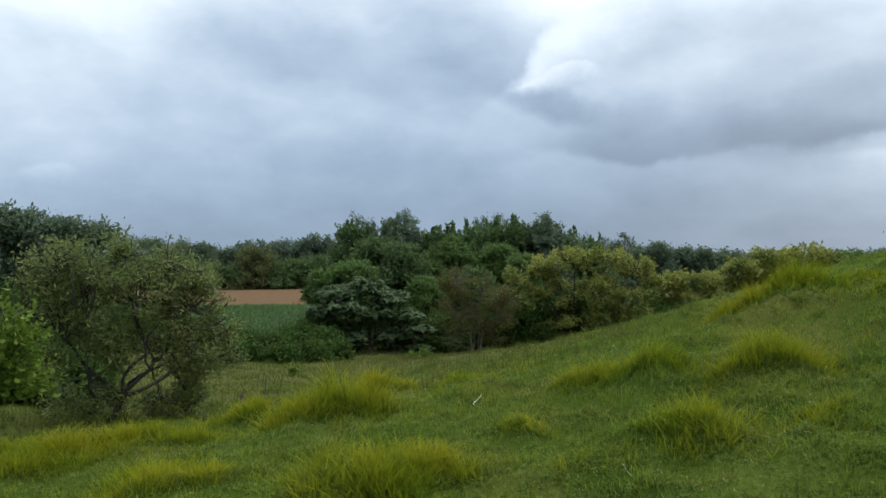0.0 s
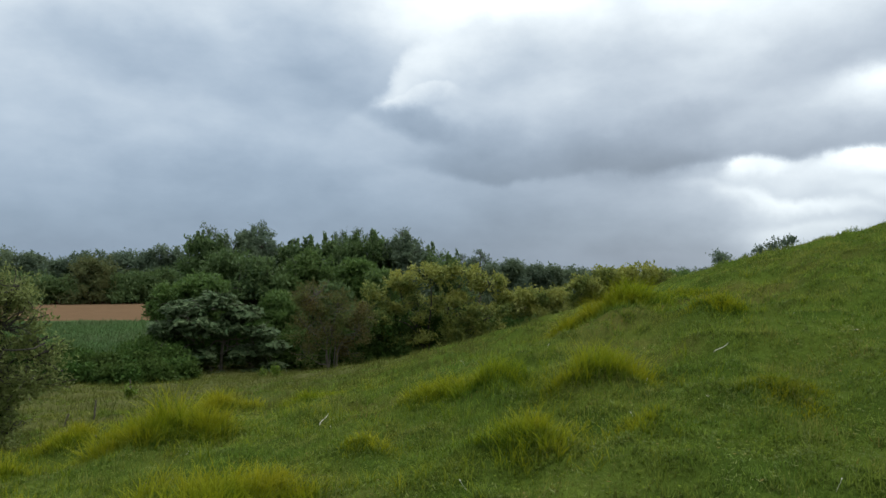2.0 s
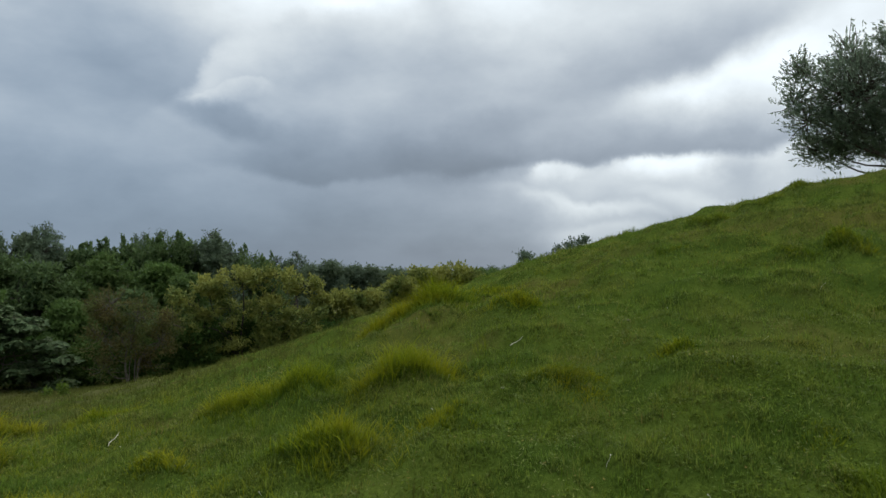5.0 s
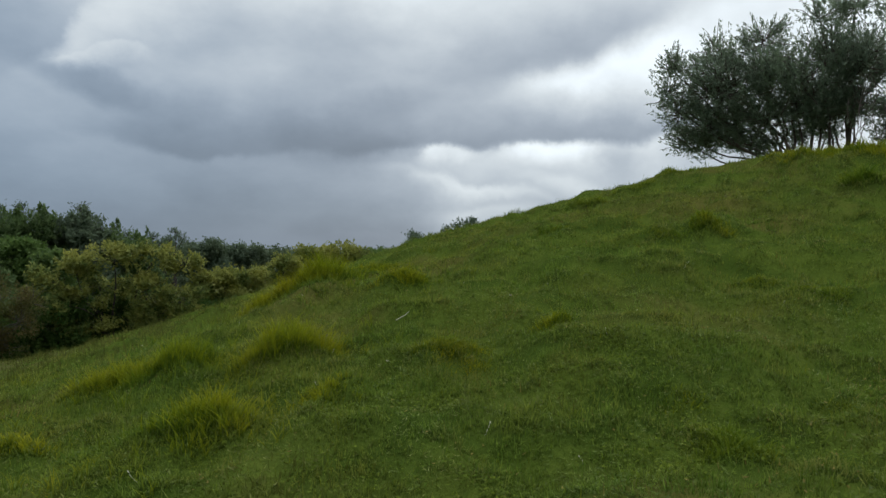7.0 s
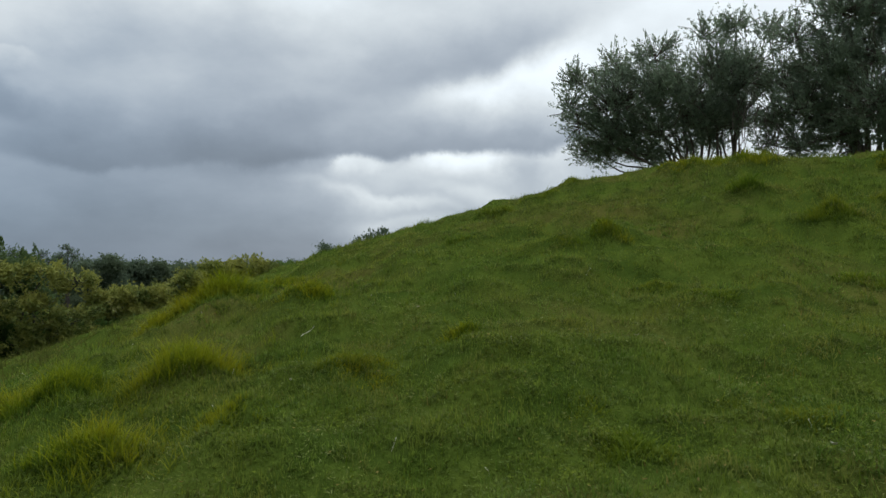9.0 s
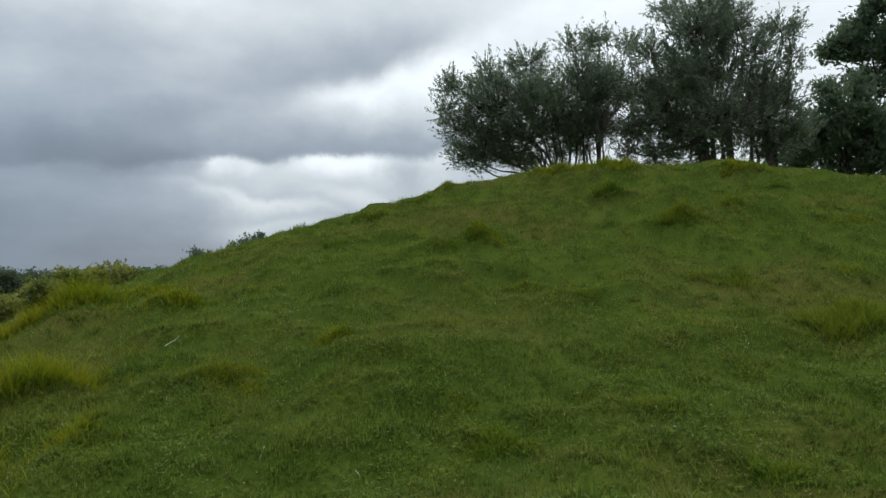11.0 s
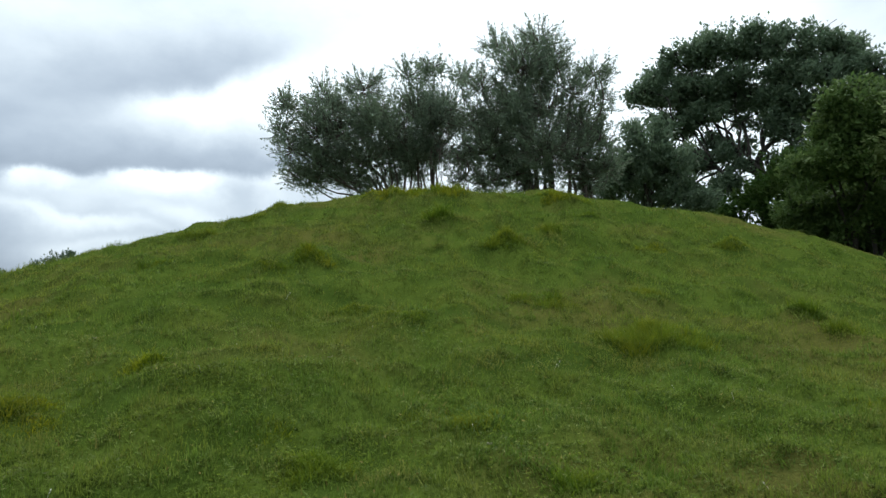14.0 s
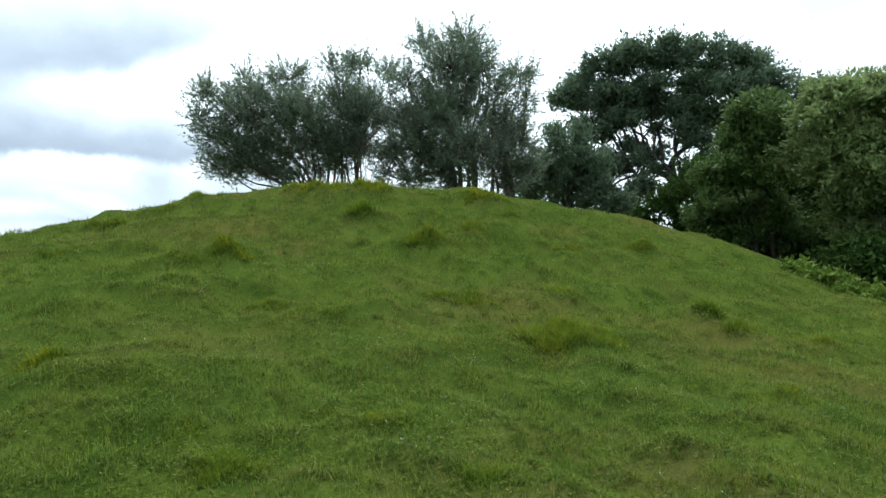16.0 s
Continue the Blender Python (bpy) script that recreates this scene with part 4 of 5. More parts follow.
for i, (az, dist, top, wide) in enumerate(((95.5, 31, 6.0, 6.0), (100.5, 31, 7.0, 6.5), (105.5, 30, 7.0, 6.5), (111.5, 28, 7.0, 6.5), (88.5, 32, 4.6, 4.5))):
    plant("tree", "dark leafy tree in the thicket behind the mound", "tree", az, dist, crown_lobes(430 + i, top, wide, 9, 0.05),
          [(0, 0)], 620, 22, 0.26, 0.45, LEAF_BUSH, 430 + i, spread=0.22, twigs=50, group="thicket behind the mound")
# shrubs added with dark leaves to stand in for the shaded hollow under the crowns
for i, (az, dist, s) in enumerate(((96.6, 28, 1.5), (98.8, 28, 1.7), (101.0, 28, 1.8), (103.2, 27, 1.8), (105.6, 27, 1.8), (108.5, 26, 1.9), (112.0, 26, 2.0), (104.6, 22.0, 0.9), (106.6, 21.6, 1.1), (108.8, 21.6, 1.2))):
    plant("shrub", "undergrowth below the dense trees, dark-leaved for the shade under them", "shrub", az, dist,
          [(0, 0, 0.9 * s, 1.1 * s, 0.9 * s, 0.9 * s), (0.8 * s, 0, 0.7 * s, 0.9 * s, 0.8 * s, 0.8 * s)],
          [(0, 0)], 320, 18, 0.20, 0.5, LEAF_BUSH, 640 + i, spread=0.16, twigs=24, trunk_r=0.03, group="undergrowth beside the mound")
for i, (az, dist, s) in enumerate(((101.0, 17.4, 0.26), (102.1, 16.8, 0.3), (103.2, 16.9, 0.34), (104.4, 16.2, 0.3), (105.5, 16.5, 0.38), (106.5, 15.8, 0.32), (108.2, 16.4, 0.4), (110.5, 17.0, 0.5))):
    plant("shrub", "low bright green shrub at the foot of the mound", "shrub", az, dist,
          [(0, 0, 0.5 * s, 0.9 * s, 0.8 * s, 0.6 * s), (0.7 * s, 0, 0.4 * s, 0.7 * s, 0.7 * s, 0.5 * s)], [(0, 0)], 70, 14, 0.13, 0.5,
          LEAF_BRIGHT, 400 + i, spread=0.10, trunk_r=0.02, twigs=40, spray_len=0.3, group="low shrubs beside the mound")

# shrubs at the left edge of the slope
plant("shrub", "wide thin-leaved shrub with slanting bare stems on the slope", "shrub", -25.5, 10.6,
      masses(83, 0.9, [(-0.72, 1.37, 0.4), (-0.32, 1.53, 0.32), (0.09, 1.49, 0.32), (0.67, 1.34, 0.37), (1.07, 1.15, 0.31), (-0.9, 1.09, 0.27), (-0.39, 0.99, 0.51),
       (0.24, 0.89, 0.59), (0.91, 0.73, 0.5), (1.36, 0.55, 0.28), (-0.72, 0.56, 0.4), (-0.04, 0.34, 0.5), (0.68, 0.22, 0.5), (1.25, 0.04, 0.35),
       (1.44, 0.3, 0.23), (-0.83, 0.12, 0.28), (0.94, -0.34, 0.27), (0.5, -0.62, 0.27), (1.07, -0.56, 0.21), (-0.58, -0.42, 0.32), (-0.38, -0.68, 0.23),
       (-0.0, -0.44, 0.2)]),
      [(-0.28, 0)], 1700, 20, 0.062, 0.42, LEAF_BROWN, 37, bark=BARK, spread=0.06, spray_len=0.42, trunk_r=0.048, twigs=560, jitter=0.8, puffs=8, up=0.5, level=True, bole=0.42, lean=0.38, holes=0.18, hole_wave=0.5)
plant("shrub", "bright green leafy shrub on the slope", "shrub", -33.5, 9.0,
      [(-0.2, 0, 1.3, 0.7, 0.7, 0.6), (-0.5, 0, 0.7, 0.7, 0.7, 0.6), (0.25, 0, 0.9, 0.5, 0.5, 0.5)],
      [(-0.2, 0)], 380, 18, 0.085, 0.55, LEAF_BRIGHT, 32, spread=0.07, spray_len=0.3, trunk_r=0.035, twigs=160)

# wood at the foot of the slope
plant("tree", "umbrella-shaped tree with large silvery drooping leaves", "tree", -5.9, 33.0,
      masses(84, 0.45, [(-1.68, -0.2, 0.94), (-0.34, 0.07, 0.94), (0.8, -0.43, 0.86), (-2.43, -1.08, 0.86), (-1.14, -0.96, 0.94), (0.1, -1.1, 0.88), (1.62, -1.31, 0.75),
       (-2.21, -2.16, 0.86), (-0.98, -2.28, 0.77), (0.75, -2.2, 0.77), (2.03, -1.94, 0.66), (2.17, -2.87, 0.61), (-1.68, -3.17, 0.66), (-0.55, -3.26, 0.61),
       (-2.85, -2.85, 0.55), (1.18, -3.21, 0.55)], 0.6),
      [(-0.1, 0)], 1150, 12, 0.33, 0.44, LEAF_SILVER, 41, bark=BARK_GREY, trunk_r=0.07, twigs=200, flat=1.5, bole=1.6, puffs=0, hollow=0.1, jitter=0.15, rosette=True, level=True)
plant("tree", "dark green leafy tree at the edge of the wood", "tree", -8.8, 36.0,
      [(0.79, -0.35, 0.61, 1.08, 1.08, 0.53), (-0.69, 0.26, 0.07, 0.87, 0.87, 0.53), (0.14, 0.28, -0.69, 1.2, 1.2, 0.63), (1.23, -0.21, -0.25, 0.96, 0.96, 0.67),
       (-1.34, -0.0, -0.7, 0.48, 0.48, 0.43), (-0.64, -0.05, -1.69, 1.08, 1.08, 0.72)],
      [(0, 0)], 900, 20, 0.20, 0.5, LEAF_GREEN, 42, spread=0.15, twigs=100, level=True, puffs=7, shoots=60, shoot_len=0.6)
plant("shrub", "sparse brownish bush with a pale forked trunk", "shrub", 2.4, 31.0,
      masses(85, 0.9, [(-0.67, 0.28, 0.88), (0.36, -0.23, 0.88), (1.18, -1.25, 0.73), (-0.98, -1.06, 0.88), (0.1, -1.51, 0.88), (0.87, -2.28, 0.57), (-0.92, -2.29, 0.57),
       (1.63, -0.49, 0.52)]),
      [(0.0, 0), (0.25, 0)], 760, 16, 0.12, 0.36, LEAF_TAN, 43, holes=0.35, hole_wave=1.0, spread=0.12, bark=BARK_GREY, trunk_r=0.035, twigs=260, level=True, puffs=4, shoots=160, shoot_len=0.6)
plant("tree", "broad tree with layered yellow-green foliage", "tree", 11.6, 33.0,
      [(-0.53, -0.39, 1.22, 1.21, 1.21, 0.57), (-2.04, 0.28, 0.8, 0.93, 0.93, 0.57), (-3.13, 0.18, 0.28, 0.79, 0.79, 0.57), (1.12, -0.21, 1.26, 0.99, 0.99, 0.57),
       (2.35, -0.0, 0.83, 0.79, 0.79, 0.57), (3.04, -0.02, 0.16, 0.44, 0.44, 0.49), (-2.69, 0.13, -0.81, 0.99, 0.99, 0.71), (-1.05, 0.31, -0.36, 1.21, 1.21, 0.75),
       (0.74, -0.43, -0.31, 1.21, 1.21, 0.79), (2.24, -0.36, -0.68, 0.88, 0.88, 0.79), (-1.84, 0.29, -1.88, 0.99, 0.99, 0.49), (0.08, -0.07, -1.62, 1.21, 1.21, 0.57),
       (1.58, 0.15, -1.52, 0.66, 0.66, 0.44), (-3.65, -0.19, -0.41, 0.44, 0.44, 0.4)],
      [(0.2, 0), (-0.6, 0.2)], 1500, 20, 0.19, 0.42, LEAF_GOLD, 44, holes=0.38, hole_wave=1.1, spread=0.11, twigs=200, trunk_r=0.06, up=0.2, level=True, puffs=9, inner=0.07, shoots=120, shoot_len=0.5)
plant("tree", "low yellow-green tree below the mound", "tree", 19.0, 36.0,
      [(-0.34, -0.25, 0.07, 0.77, 0.77, 0.53), (0.68, 0.26, -0.05, 0.84, 0.84, 0.58), (1.69, 0.17, 0.13, 0.72, 0.72, 0.58), (0.12, -0.21, -0.8, 0.96, 0.96, 0.48),
       (1.56, -0.0, -0.75, 0.84, 0.84, 0.48),
       (-1.35, -0.22, -0.54, 0.67, 0.67, 0.53), (-1.7, 0.23, -1.35, 0.77, 0.77, 0.48), (-0.66, 0.14, -0.97, 0.6, 0.6, 0.48)],
      [(0.3, 0)], 620, 20, 0.19, 0.45, LEAF_GOLD, 450, holes=0.2, spread=0.14, twigs=70, puffs=7, level=True, shoots=60, shoot_len=0.5, group="yellow-green trees below the mound")
plant("tree", "wide yellow-green leafy tree below the mound", "tree", 23.8, 33.0,
      [(-0.22, -0.27, 0.76, 0.84, 0.84, 0.57), (0.68, 0.27, 1.1, 0.88, 0.88, 0.53), (1.68, 0.18, 1.18, 0.79, 0.79, 0.53), (2.55, -0.16, 1.36, 0.75, 0.75, 0.53),
       (3.27, -0.0, 1.12, 0.66, 0.66, 0.44), (0.43, -0.05, 0.17, 1.1, 1.1, 0.62), (2.19, 0.15, 0.36, 1.1, 1.1, 0.62), (-0.59, 0.17, -0.13, 0.66, 0.66, 0.49)],
      [(0.4, 0), (1.8, 0)], 1000, 20, 0.18, 0.45, LEAF_GOLD, 451, holes=0.25, spread=0.13, twigs=110, puffs=7, level=True, shoots=120, shoot_len=0.5, group="yellow-green trees below the mound")
plant("tree", "low yellow-green tree below the mound", "tree", 28.4, 36.0,
      [(1.38, -0.23, 1.11, 0.72, 0.72, 0.43), (0.55, 0.26, 0.72, 0.84, 0.84, 0.48), (1.98, 0.13, 0.96, 0.58, 0.58, 0.34)],
      [(0.8, 0)], 420, 20, 0.19, 0.45, LEAF_GREEN, 452, spread=0.14, twigs=60, puffs=6, level=True, shoots=60, shoot_len=0.5, group="yellow-green trees below the mound")
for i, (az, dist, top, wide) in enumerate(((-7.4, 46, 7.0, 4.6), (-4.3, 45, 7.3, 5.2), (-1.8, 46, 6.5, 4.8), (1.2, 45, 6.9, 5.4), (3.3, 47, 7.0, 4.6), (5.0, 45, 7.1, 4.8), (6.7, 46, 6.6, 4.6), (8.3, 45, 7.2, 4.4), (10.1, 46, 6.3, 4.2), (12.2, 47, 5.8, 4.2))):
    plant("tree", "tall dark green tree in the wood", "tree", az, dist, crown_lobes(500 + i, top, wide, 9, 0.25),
          [(0, 0)], 700, 22, 0.27, 0.40, (LEAF_WOOD, LEAF_FAR_HAZE, LEAF_WOOD)[i % 3], 500 + i, holes=0.30, hole_wave=1.3, spread=0.14, twigs=80, up=0.9, spray_len=0.7, puffs=7, inner=0.15, shoots=110, shoot_len=1.1, spires=7, group="dark trees of the wood")
for i, (az, dist, top, wide) in enumerate(((-3.6, 40, 5.6, 4.4), (-1.4, 38, 3.6, 3.6), (0.8, 41, 6.0, 4.4), (2.9, 38, 4.2, 3.4), (4.8, 41, 5.6, 4.6), (6.9, 39, 5.0, 4.0), (-5.6, 41, 6.0, 4.2))):
    plant("tree", "mid-green leafy tree in the wood", "tree", az, dist, crown_lobes(520 + i, top, wide, 8, 0.2),
          [(0, 0)], 680, 22, 0.25, 0.42, (LEAF_WOOD, LEAF_GREEN, LEAF_HEDGE)[i % 3], 520 + i, holes=0.25, hole_wave=1.5, spread=0.16, twigs=60, puffs=6, shoots=60, shoot_len=0.7, group="green trees of the wood")
for i, (az, dist, s) in enumerate(((-17.2, 30, 0.55), (-15.6, 31, 0.55), (-14.2, 29.5, 0.50), (-12.9, 30.5, 0.65), (-11.5, 31, 0.9), (-10.2, 33, 1.15), (-18.8, 31, 0.8), (-21.0, 32, 0.9), (-24.5, 33, 1.3), (-28.5, 31, 1.5), (-33, 29, 1.6),
                                   (-29.6, 14.5, 0.50), (-32.6, 13.5, 0.62), (-16.4, 26, 0.3), (-13.6, 25.5, 0.3), (-11.2, 26, 0.36), (-9.6, 27.5, 0.4))):
    plant("shrub", "dense dark green bush at the edge of the field", "shrub", az, dist,
          [(0, 0, 0.8 * s, 1.3 * s, 1.0 * s, 0.8 * s), (1.1 * s, 0, 0.6 * s, 1.0 * s, 0.9 * s, 0.7 * s), (-1.0 * s, 0, 0.6 * s, 0.9 * s, 0.9 * s, 0.6 * s)],
          [(0, 0)], 300, 18, 0.17, 0.5, LEAF_BUSH, 540 + i, spread=0.15, twigs=30, trunk_r=0.04, puffs=6, shoots=30, shoot_len=0.5, group="bushes at the field's edge")


for i, (az, dist, s) in enumerate(((-9.5, 33.5, 1.1), (-6.8, 34.5, 1.2), (-4.0, 34.5, 1.2), (-1.6, 34, 1.3), (0.8, 34, 1.2), (4.4, 33, 1.3), (6.6, 33, 1.7), (8.6, 34.5, 1.9), (10.6, 34.5, 1.9), (12.8, 34.5, 1.9), (15.0, 35, 1.9), (17.2, 35, 1.9), (16.4, 33.5, 1.5), (18.2, 34, 1.4), (19.6, 37, 1.7), (21.8, 37, 1.7))):
    plant("shrub", "dark undergrowth at the foot of the wood", "shrub", az, dist,
          [(0, 0, 0.8 * s, 1.2 * s, 0.9 * s, 0.9 * s), (0.8 * s, 0, 0.5 * s, 0.9 * s, 0.8 * s, 0.6 * s)],
          [(0, 0)], 240, 18, 0.18, 0.5, LEAF_BUSH, 570 + i, spread=0.16, twigs=24, trunk_r=0.03, group="undergrowth of the wood")


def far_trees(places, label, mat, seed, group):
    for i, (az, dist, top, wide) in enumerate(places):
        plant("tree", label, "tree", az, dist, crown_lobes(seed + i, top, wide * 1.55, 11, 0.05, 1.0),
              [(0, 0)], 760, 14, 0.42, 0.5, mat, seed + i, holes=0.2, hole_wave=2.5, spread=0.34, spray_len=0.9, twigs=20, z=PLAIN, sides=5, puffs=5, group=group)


far_trees([(-35.5, 70, 9.6, 6.0), (-31.5, 70, 9.4, 6.0), (-28.0, 71, 8.4, 5.0), (-39.5, 68, 9.8, 6.0), (-33.4, 73, 9.0, 6.0), (-29.8, 72, 8.7, 5.6)], "tall dark tree beyond the field", LEAF_FAR_HAZE, 600, "tall trees beyond the field")
far_trees([(-24.6, 114, 7.6, 6.3), (-21.8, 113, 7.2, 6.5), (-19.6, 112, 6.8, 4.7), (-18.0, 113, 5.9, 4.2), (-16.2, 112, 6.8, 4.7), (-14.0, 112, 7.7, 6.5), (-12.0, 111, 7.2, 5.1)], "dark tree in the row beyond the ploughed strip", LEAF_FAR_HAZE, 620, "row of trees beyond the field")
far_trees([(-10.4, 110, 8.1, 4.7), (-8.8, 111, 7.3, 5.1), (-31, 117, 7.8, 8.2), (-37, 117, 7.8, 8.2), (-43, 117, 8.2, 8.2)], "dark tree in the row beyond the ploughed strip", LEAF_FAR_HAZE, 640, "row of trees beyond the field")
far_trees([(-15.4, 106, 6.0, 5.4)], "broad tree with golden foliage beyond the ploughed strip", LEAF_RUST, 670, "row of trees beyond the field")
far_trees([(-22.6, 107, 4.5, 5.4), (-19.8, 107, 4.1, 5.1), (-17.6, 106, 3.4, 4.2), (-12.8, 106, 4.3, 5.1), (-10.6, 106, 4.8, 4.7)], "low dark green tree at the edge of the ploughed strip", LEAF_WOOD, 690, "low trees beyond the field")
far_trees([(14.0, 105, 6.8, 4.5), (16.0, 108, 6.3, 4.5), (17.4, 107, 6.7, 4.0), (19.2, 110, 6.2, 4.6), (21.0, 110, 6.0, 4.6), (22.8, 112, 5.7, 4.4), (24.6, 118, 5.2, 5.0)], "hazy dark tree on the plain", LEAF_FAR_HAZE, 660, "far trees on the plain")
far_trees([(27.0, 130, 5.4, 6.0), (29.4, 125, 5.4, 6.0), (31.0, 126, 5.6, 5.0), (32.6, 130, 6.0, 6.0), (34.6, 130, 5.8, 6.0), (11.2, 105, 6.6, 5.0)], "hazy dark tree on the plain", LEAF_FAR_HAZE, 680, "far trees on the plain")

# thin trees that rise over the wood and saplings on the skyline
for i, (az, dist, top) in enumerate(((-7.4, 52, 8.3), (-3.3, 52, 8.6), (3.2, 52, 8.2), (4.7, 52, 8.3), (8.2, 52, 8.4), (11.6, 60, 6.9), (13.2, 60, 6.6), (14.9, 60, 7.1))):
    plant("tree", "slender nearly bare tree rising behind the wood", "tree", az, dist,
          [(0, 0, top - 0.5, 0.6, 0.6, 0.5), (0.5, 0, top - 1.0, 0.6, 0.6, 0.4), (-0.5, 0, top - 1.2, 0.6, 0.6, 0.4)], [(0, 0)], 60, 9, 0.22, 0.3, LEAF_FAR_HAZE, 700 + i,
          spread=0.12, twigs=50, trunk_r=0.09, group="thin trees behind the wood")
plant("shrub", "small round dark bush on the skyline", "shrub", 33.9, 60.0, [(0, 0, 6.3, 0.9, 0.9, 0.7), (0, 0, 4.9, 1.3, 1.0, 1.3)], [(0, 0)], 160, 14, 0.22, 0.5, LEAF_FAR_HAZE, 710, spread=0.18, twigs=20)
for i, (az, top) in enumerate(((35.6, 6.3), (36.6, 6.9), (37.6, 7.3), (38.6, 7.7))):
    plant("tree", "slim dark sapling on the skyline behind the mound", "tree", az, 50.0,
          [(0, 0, top - 0.5, 0.5, 0.5, 0.6), (0, 0, top - 1.6, 0.7, 0.7, 0.8)], [(0, 0)], 90, 12, 0.24, 0.4, LEAF_FAR_HAZE, 720 + i, spread=0.13, twigs=20, up=1.2, group="saplings behind the mound")

# ---- small things ----


def stick(a, b, r, label, mat, lift=0.02):
    rng = np.random.default_rng(int(1000 * abs(a[0])))
    za, zb = float(height(*a)) + lift, float(height(*b)) + lift + 0.03
    pts, rad = limb(rng, (*a, za), (*b, zb), r, r * 0.6, 0.04, 7)
    v, f = tubes([(pts, rad)], 8)
    tagged(new("stick", mesh_of("stick", v, f, mat, True)), label, "stick")


stick((0.25, 7.76), (0.35, 7.95), 0.0055, "short pale dry stick lying in the grass", DRY_WOOD, 0.03)
stick((3.89, 6.11), (4.03, 6.09), 0.0042, "thin pale dry stick lying in the grass", DRY_WOOD, 0.03)

stick((1.35, 30.0), (2.05, 30.6), 0.035, "pale bare branch leaning at the edge of the wood", BARK_PALE, 0.1)


def low_leaves(name, label, seed, r0, r1, count, size, slim, mat):
    """Small broad leaves of weeds and clover that lie among the blades, in patches."""
    rng = np.random.default_rng(seed)
    r, a = np.sqrt(rng.uniform(r0 * r0, r1 * r1, count)), np.radians(rng.uniform(-45, 120, count))
    x, y = r * np.sin(a), r * np.cos(a)
    keep = wave_field(x, y, seed, 1.3) + rng.normal(0, 0.35, count) > 0.15
    x, y = x[keep], y[keep]
    mid = np.stack([x, y, height(x, y) + rng.uniform(0.01, 0.045, len(x))], 1)
    turn = rng.uniform(0, 2 * np.pi, len(x))
    v, f = leaves(rng, mid, np.stack([np.cos(turn), np.sin(turn), np.full(len(x), 0.2)], 1), size, slim, 0.3, 1.5)
    tagged(new(name, mesh_of(name, v, f, mat)), label, "weeds", kind="stuff")


low_leaves("clover_leaves", "small broad weed leaves in the near turf", 61, 2.5, 6.5, 60000, 0.028, 0.50, CLOVER)
low_leaves("clover_leaves", "small broad dark leaves in the turf", 62, 2.5, 9.0, 40000, 0.030, 0.45, BLADE_DARK)
# pale blades paint the turf's glints, the dark ones its small shaded gaps
low_leaves("coarse_blades", "coarse pale green blades that paint glints on the near turf", 67, 2.5, 8.0, 24000, 0.042, 0.15, BLADE_GLINT)
low_leaves("coarse_blades", "coarse dark green blades that paint shaded gaps in the near turf", 68, 2.5, 7.0, 30000, 0.045, 0.20, BLADE_DARK)
low_leaves("fallen_leaves", "small dry brown leaves in the near turf", 63, 2.5, 9.0, 3000, 0.030, 0.40, STRAW)


def seed_heads(name, label, seed, r0, r1, count, tall, mat):
    """Thin stalks with a pale head that stand over the turf."""
    rng = np.random.default_rng(seed)
    r, a = np.sqrt(rng.uniform(r0 * r0, r1 * r1, count)), np.radians(rng.uniform(-40, 118, count))
    paths = []
    for x, y in zip(r * np.sin(a), r * np.cos(a)):
        foot = np.array([x, y, float(height(x, y)) - 0.01])
        top = foot + np.array([rng.normal(0, 0.03), rng.normal(0, 0.03), tall * rng.uniform(0.6, 1.3)])
        pts, rad = limb(rng, foot, top, 0.0012, 0.0008, 0.06, 5)
        paths.append((pts, rad))
        d = (pts[-1] - pts[-2]) / np.linalg.norm(pts[-1] - pts[-2])
        paths.append((np.array([top, top + d * 0.004, top + d * 0.009, top + d * 0.013]), [0.0012, 0.0040, 0.0036, 0.0008]))
    v, f = tubes(paths, 5)
    tagged(new(name, mesh_of(name, v, f, mat, True)), label, "weeds", kind="stuff")


seed_heads("seed_heads", "pale seed heads on thin stalks over the turf", 65, 3.0, 9.0, 45, 0.06, DRY_WOOD)


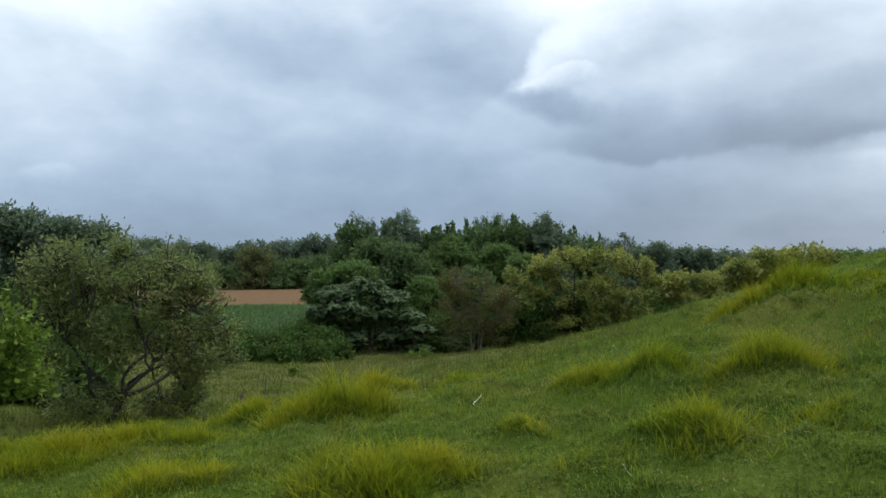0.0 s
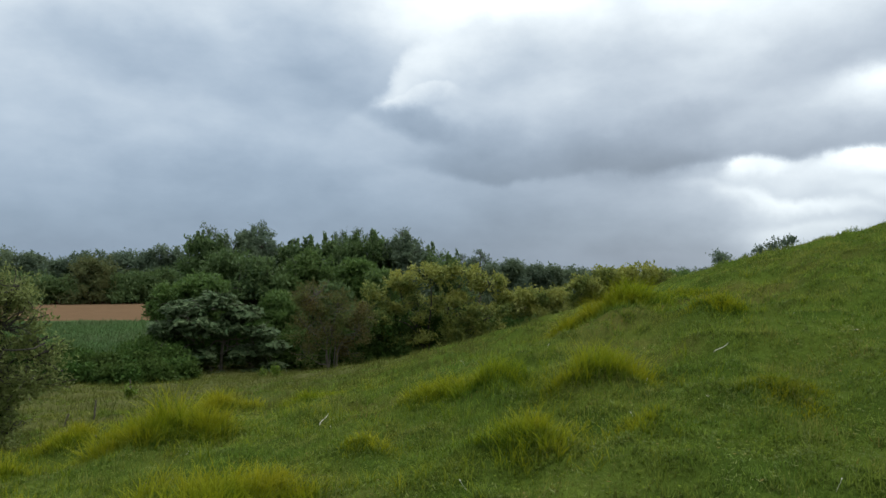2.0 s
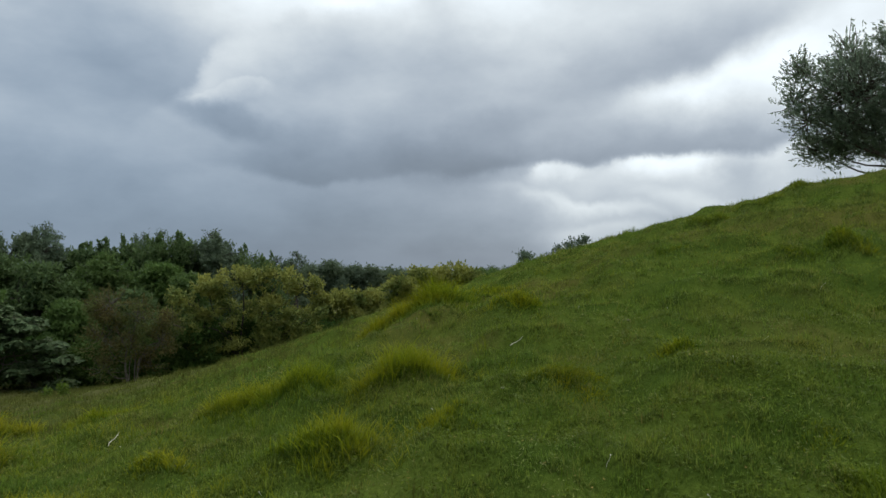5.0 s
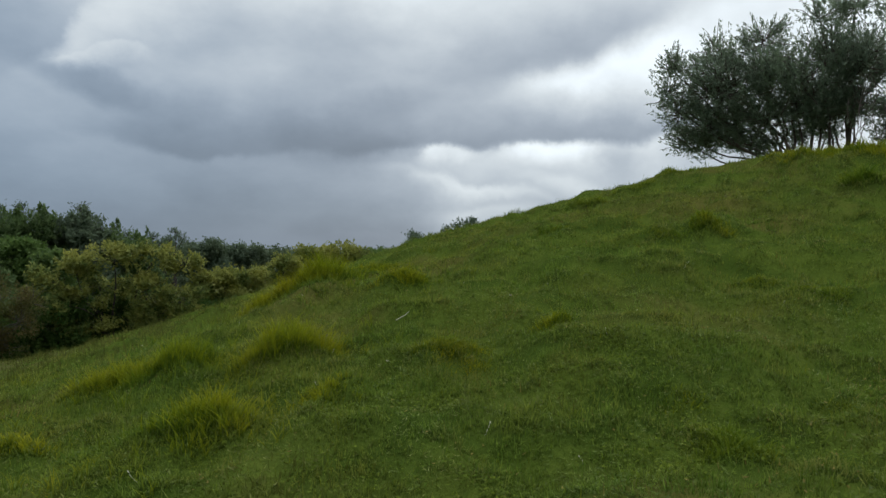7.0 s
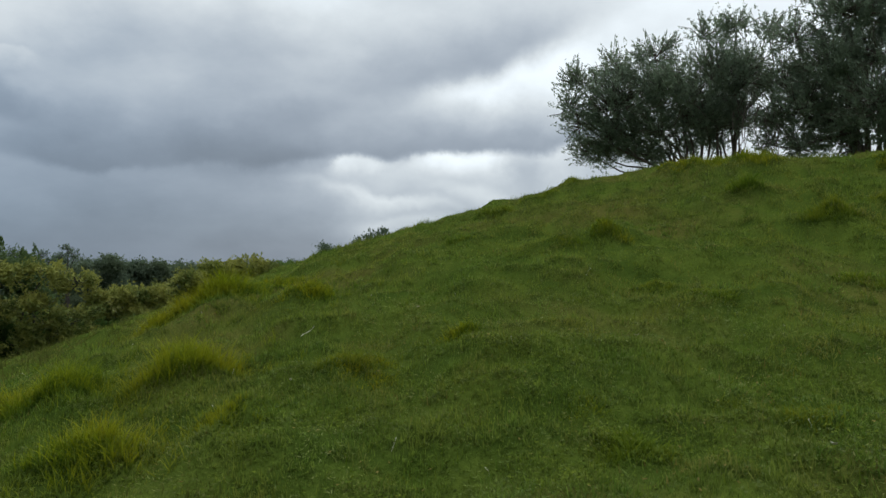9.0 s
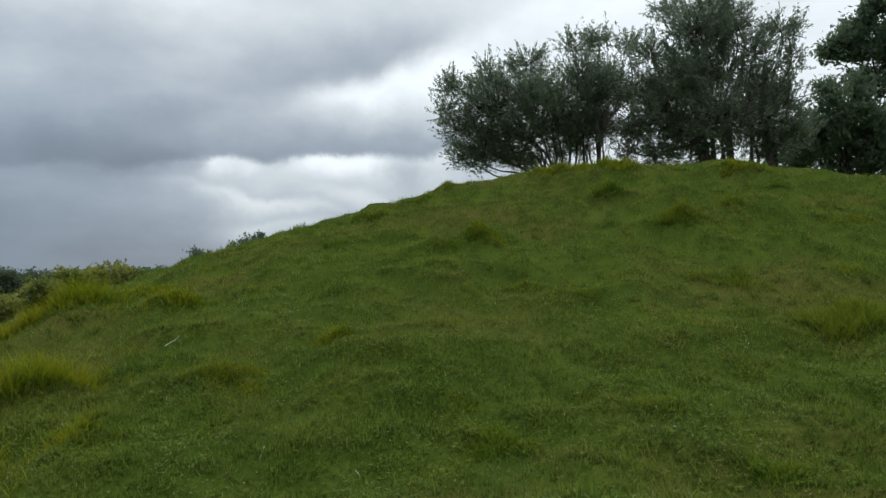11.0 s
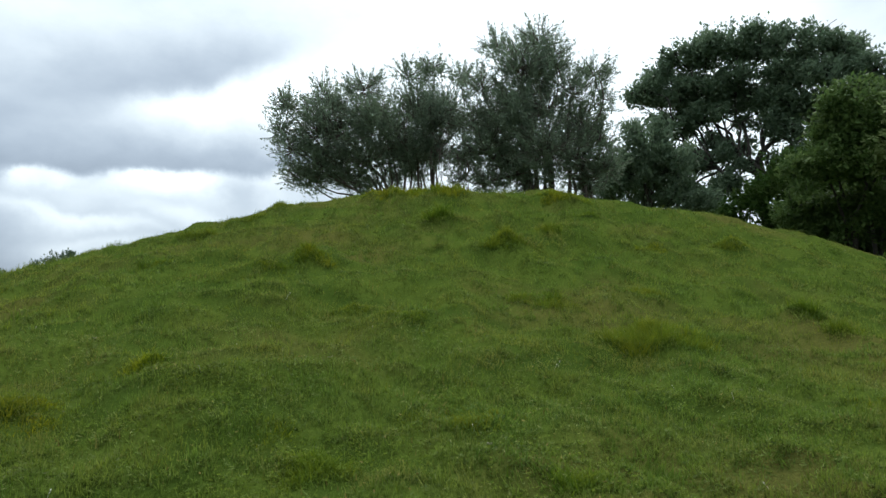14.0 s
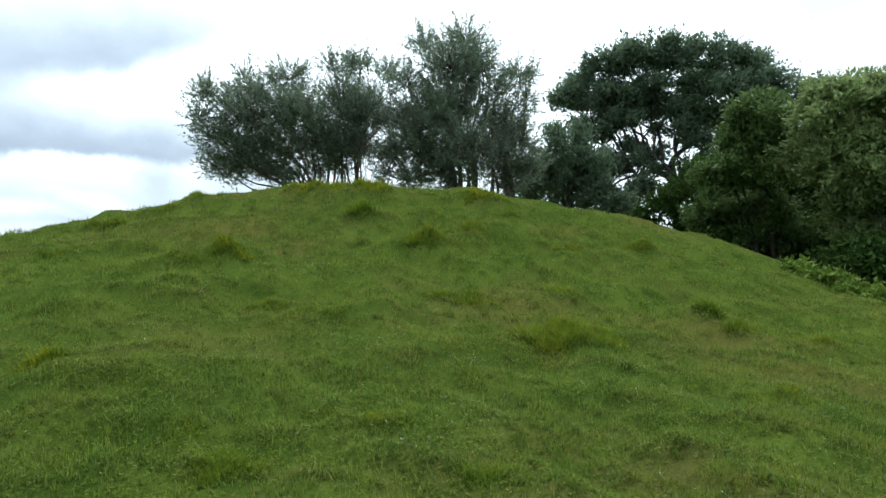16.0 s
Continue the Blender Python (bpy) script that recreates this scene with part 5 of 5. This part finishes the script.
def fence_post(az, dist, tall, lean):
    x, y = dist * math.sin(radians(az)), dist * math.cos(radians(az))
    rng = np.random.default_rng(int(az * 10) + 900)
    z = float(height(x, y))
    pts, rad = limb(rng, (0, 0, -0.15), (lean, 0, tall), 0.017, 0.013, 0.02, 6)
    v, f = tubes([(pts, rad), (pts[-2:] + np.array([[0, 0, 0.0], [0.004, 0, 0.012]]), [0.013, 0.003])], 8)
    ob = new("fence_post", mesh_of("fence_post", v, f, POST_WOOD, True))
    ob.location = (x, y, z)
    tagged(ob, "weathered dark wooden fence post in the weeds", "fence post", "fence posts below the slope")


fence_post(-14.8, 13.5, 0.36, 0.03)
fence_post(-12.5, 20.0, 0.45, -0.02)
fence_post(-16.8, 13.0, 0.24, 0.10)
fence_post(-2.2, 24.0, 0.45, 0.12)


def weed_plant(az, dist, tall, seed):
    plant("weed_plant", "lone leafy weed standing in the dry grass", "weed", az, dist,
          [(0, 0, tall * 0.75, tall * 0.28, tall * 0.25, tall * 0.28), (0.05, 0, tall * 0.4, tall * 0.3, tall * 0.25, tall * 0.25)], [(0, 0)], 26, 8, 0.10, 0.4,
          LEAF_BRIGHT, seed, spread=0.05, spray_len=0.2, trunk_r=0.012, twigs=14, puffs=0, group="weeds on the slope")


for i, (az, dist, tall) in enumerate(((-2.9, 24.0, 0.34), (-1.9, 22.0, 0.34), (-12.6, 18.0, 0.26))):
    weed_plant(az, dist, tall, 800 + i)


def dry_leaf(x, y, turn):
    """A curled pale leaf lying on the turf."""
    u = np.linspace(-1, 1, 7)
    rows = []
    for w in (-1, 0, 1):
        half = 0.009 * np.sqrt(np.clip(1 - u * u, 0.02, 1))
        rows.append(np.stack([u * 0.024, w * half, 0.007 * abs(w) + 0.006 * u * u], 1))
    top = np.concatenate(rows)
    verts = np.concatenate([top, top - np.array([0, 0, 0.0015])])
    faces = []
    for r in range(2):
        for k in range(6):
            a, b = r * 7 + k, (r + 1) * 7 + k
            faces += [(a, a + 1, b + 1, b), (21 + b, 21 + b + 1, 21 + a + 1, 21 + a)]
    ob = new("dry_leaf", mesh_of("dry_leaf", verts, faces, DRY_WOOD, True))
    ob.matrix_world = pose(x, y, float(height(x, y)) + 0.04, 10, 8, turn)
    tagged(ob, "small curled pale dry leaf on the turf", "leaf", "dry leaves on the turf")


for x, y, turn in ((4.95, 5.55, 20), (3.1, 5.0, 80), (5.6, 3.4, 130), (4.4, 1.5, 60), (6.8, 2.6, 10)):
    dry_leaf(x, y, turn)
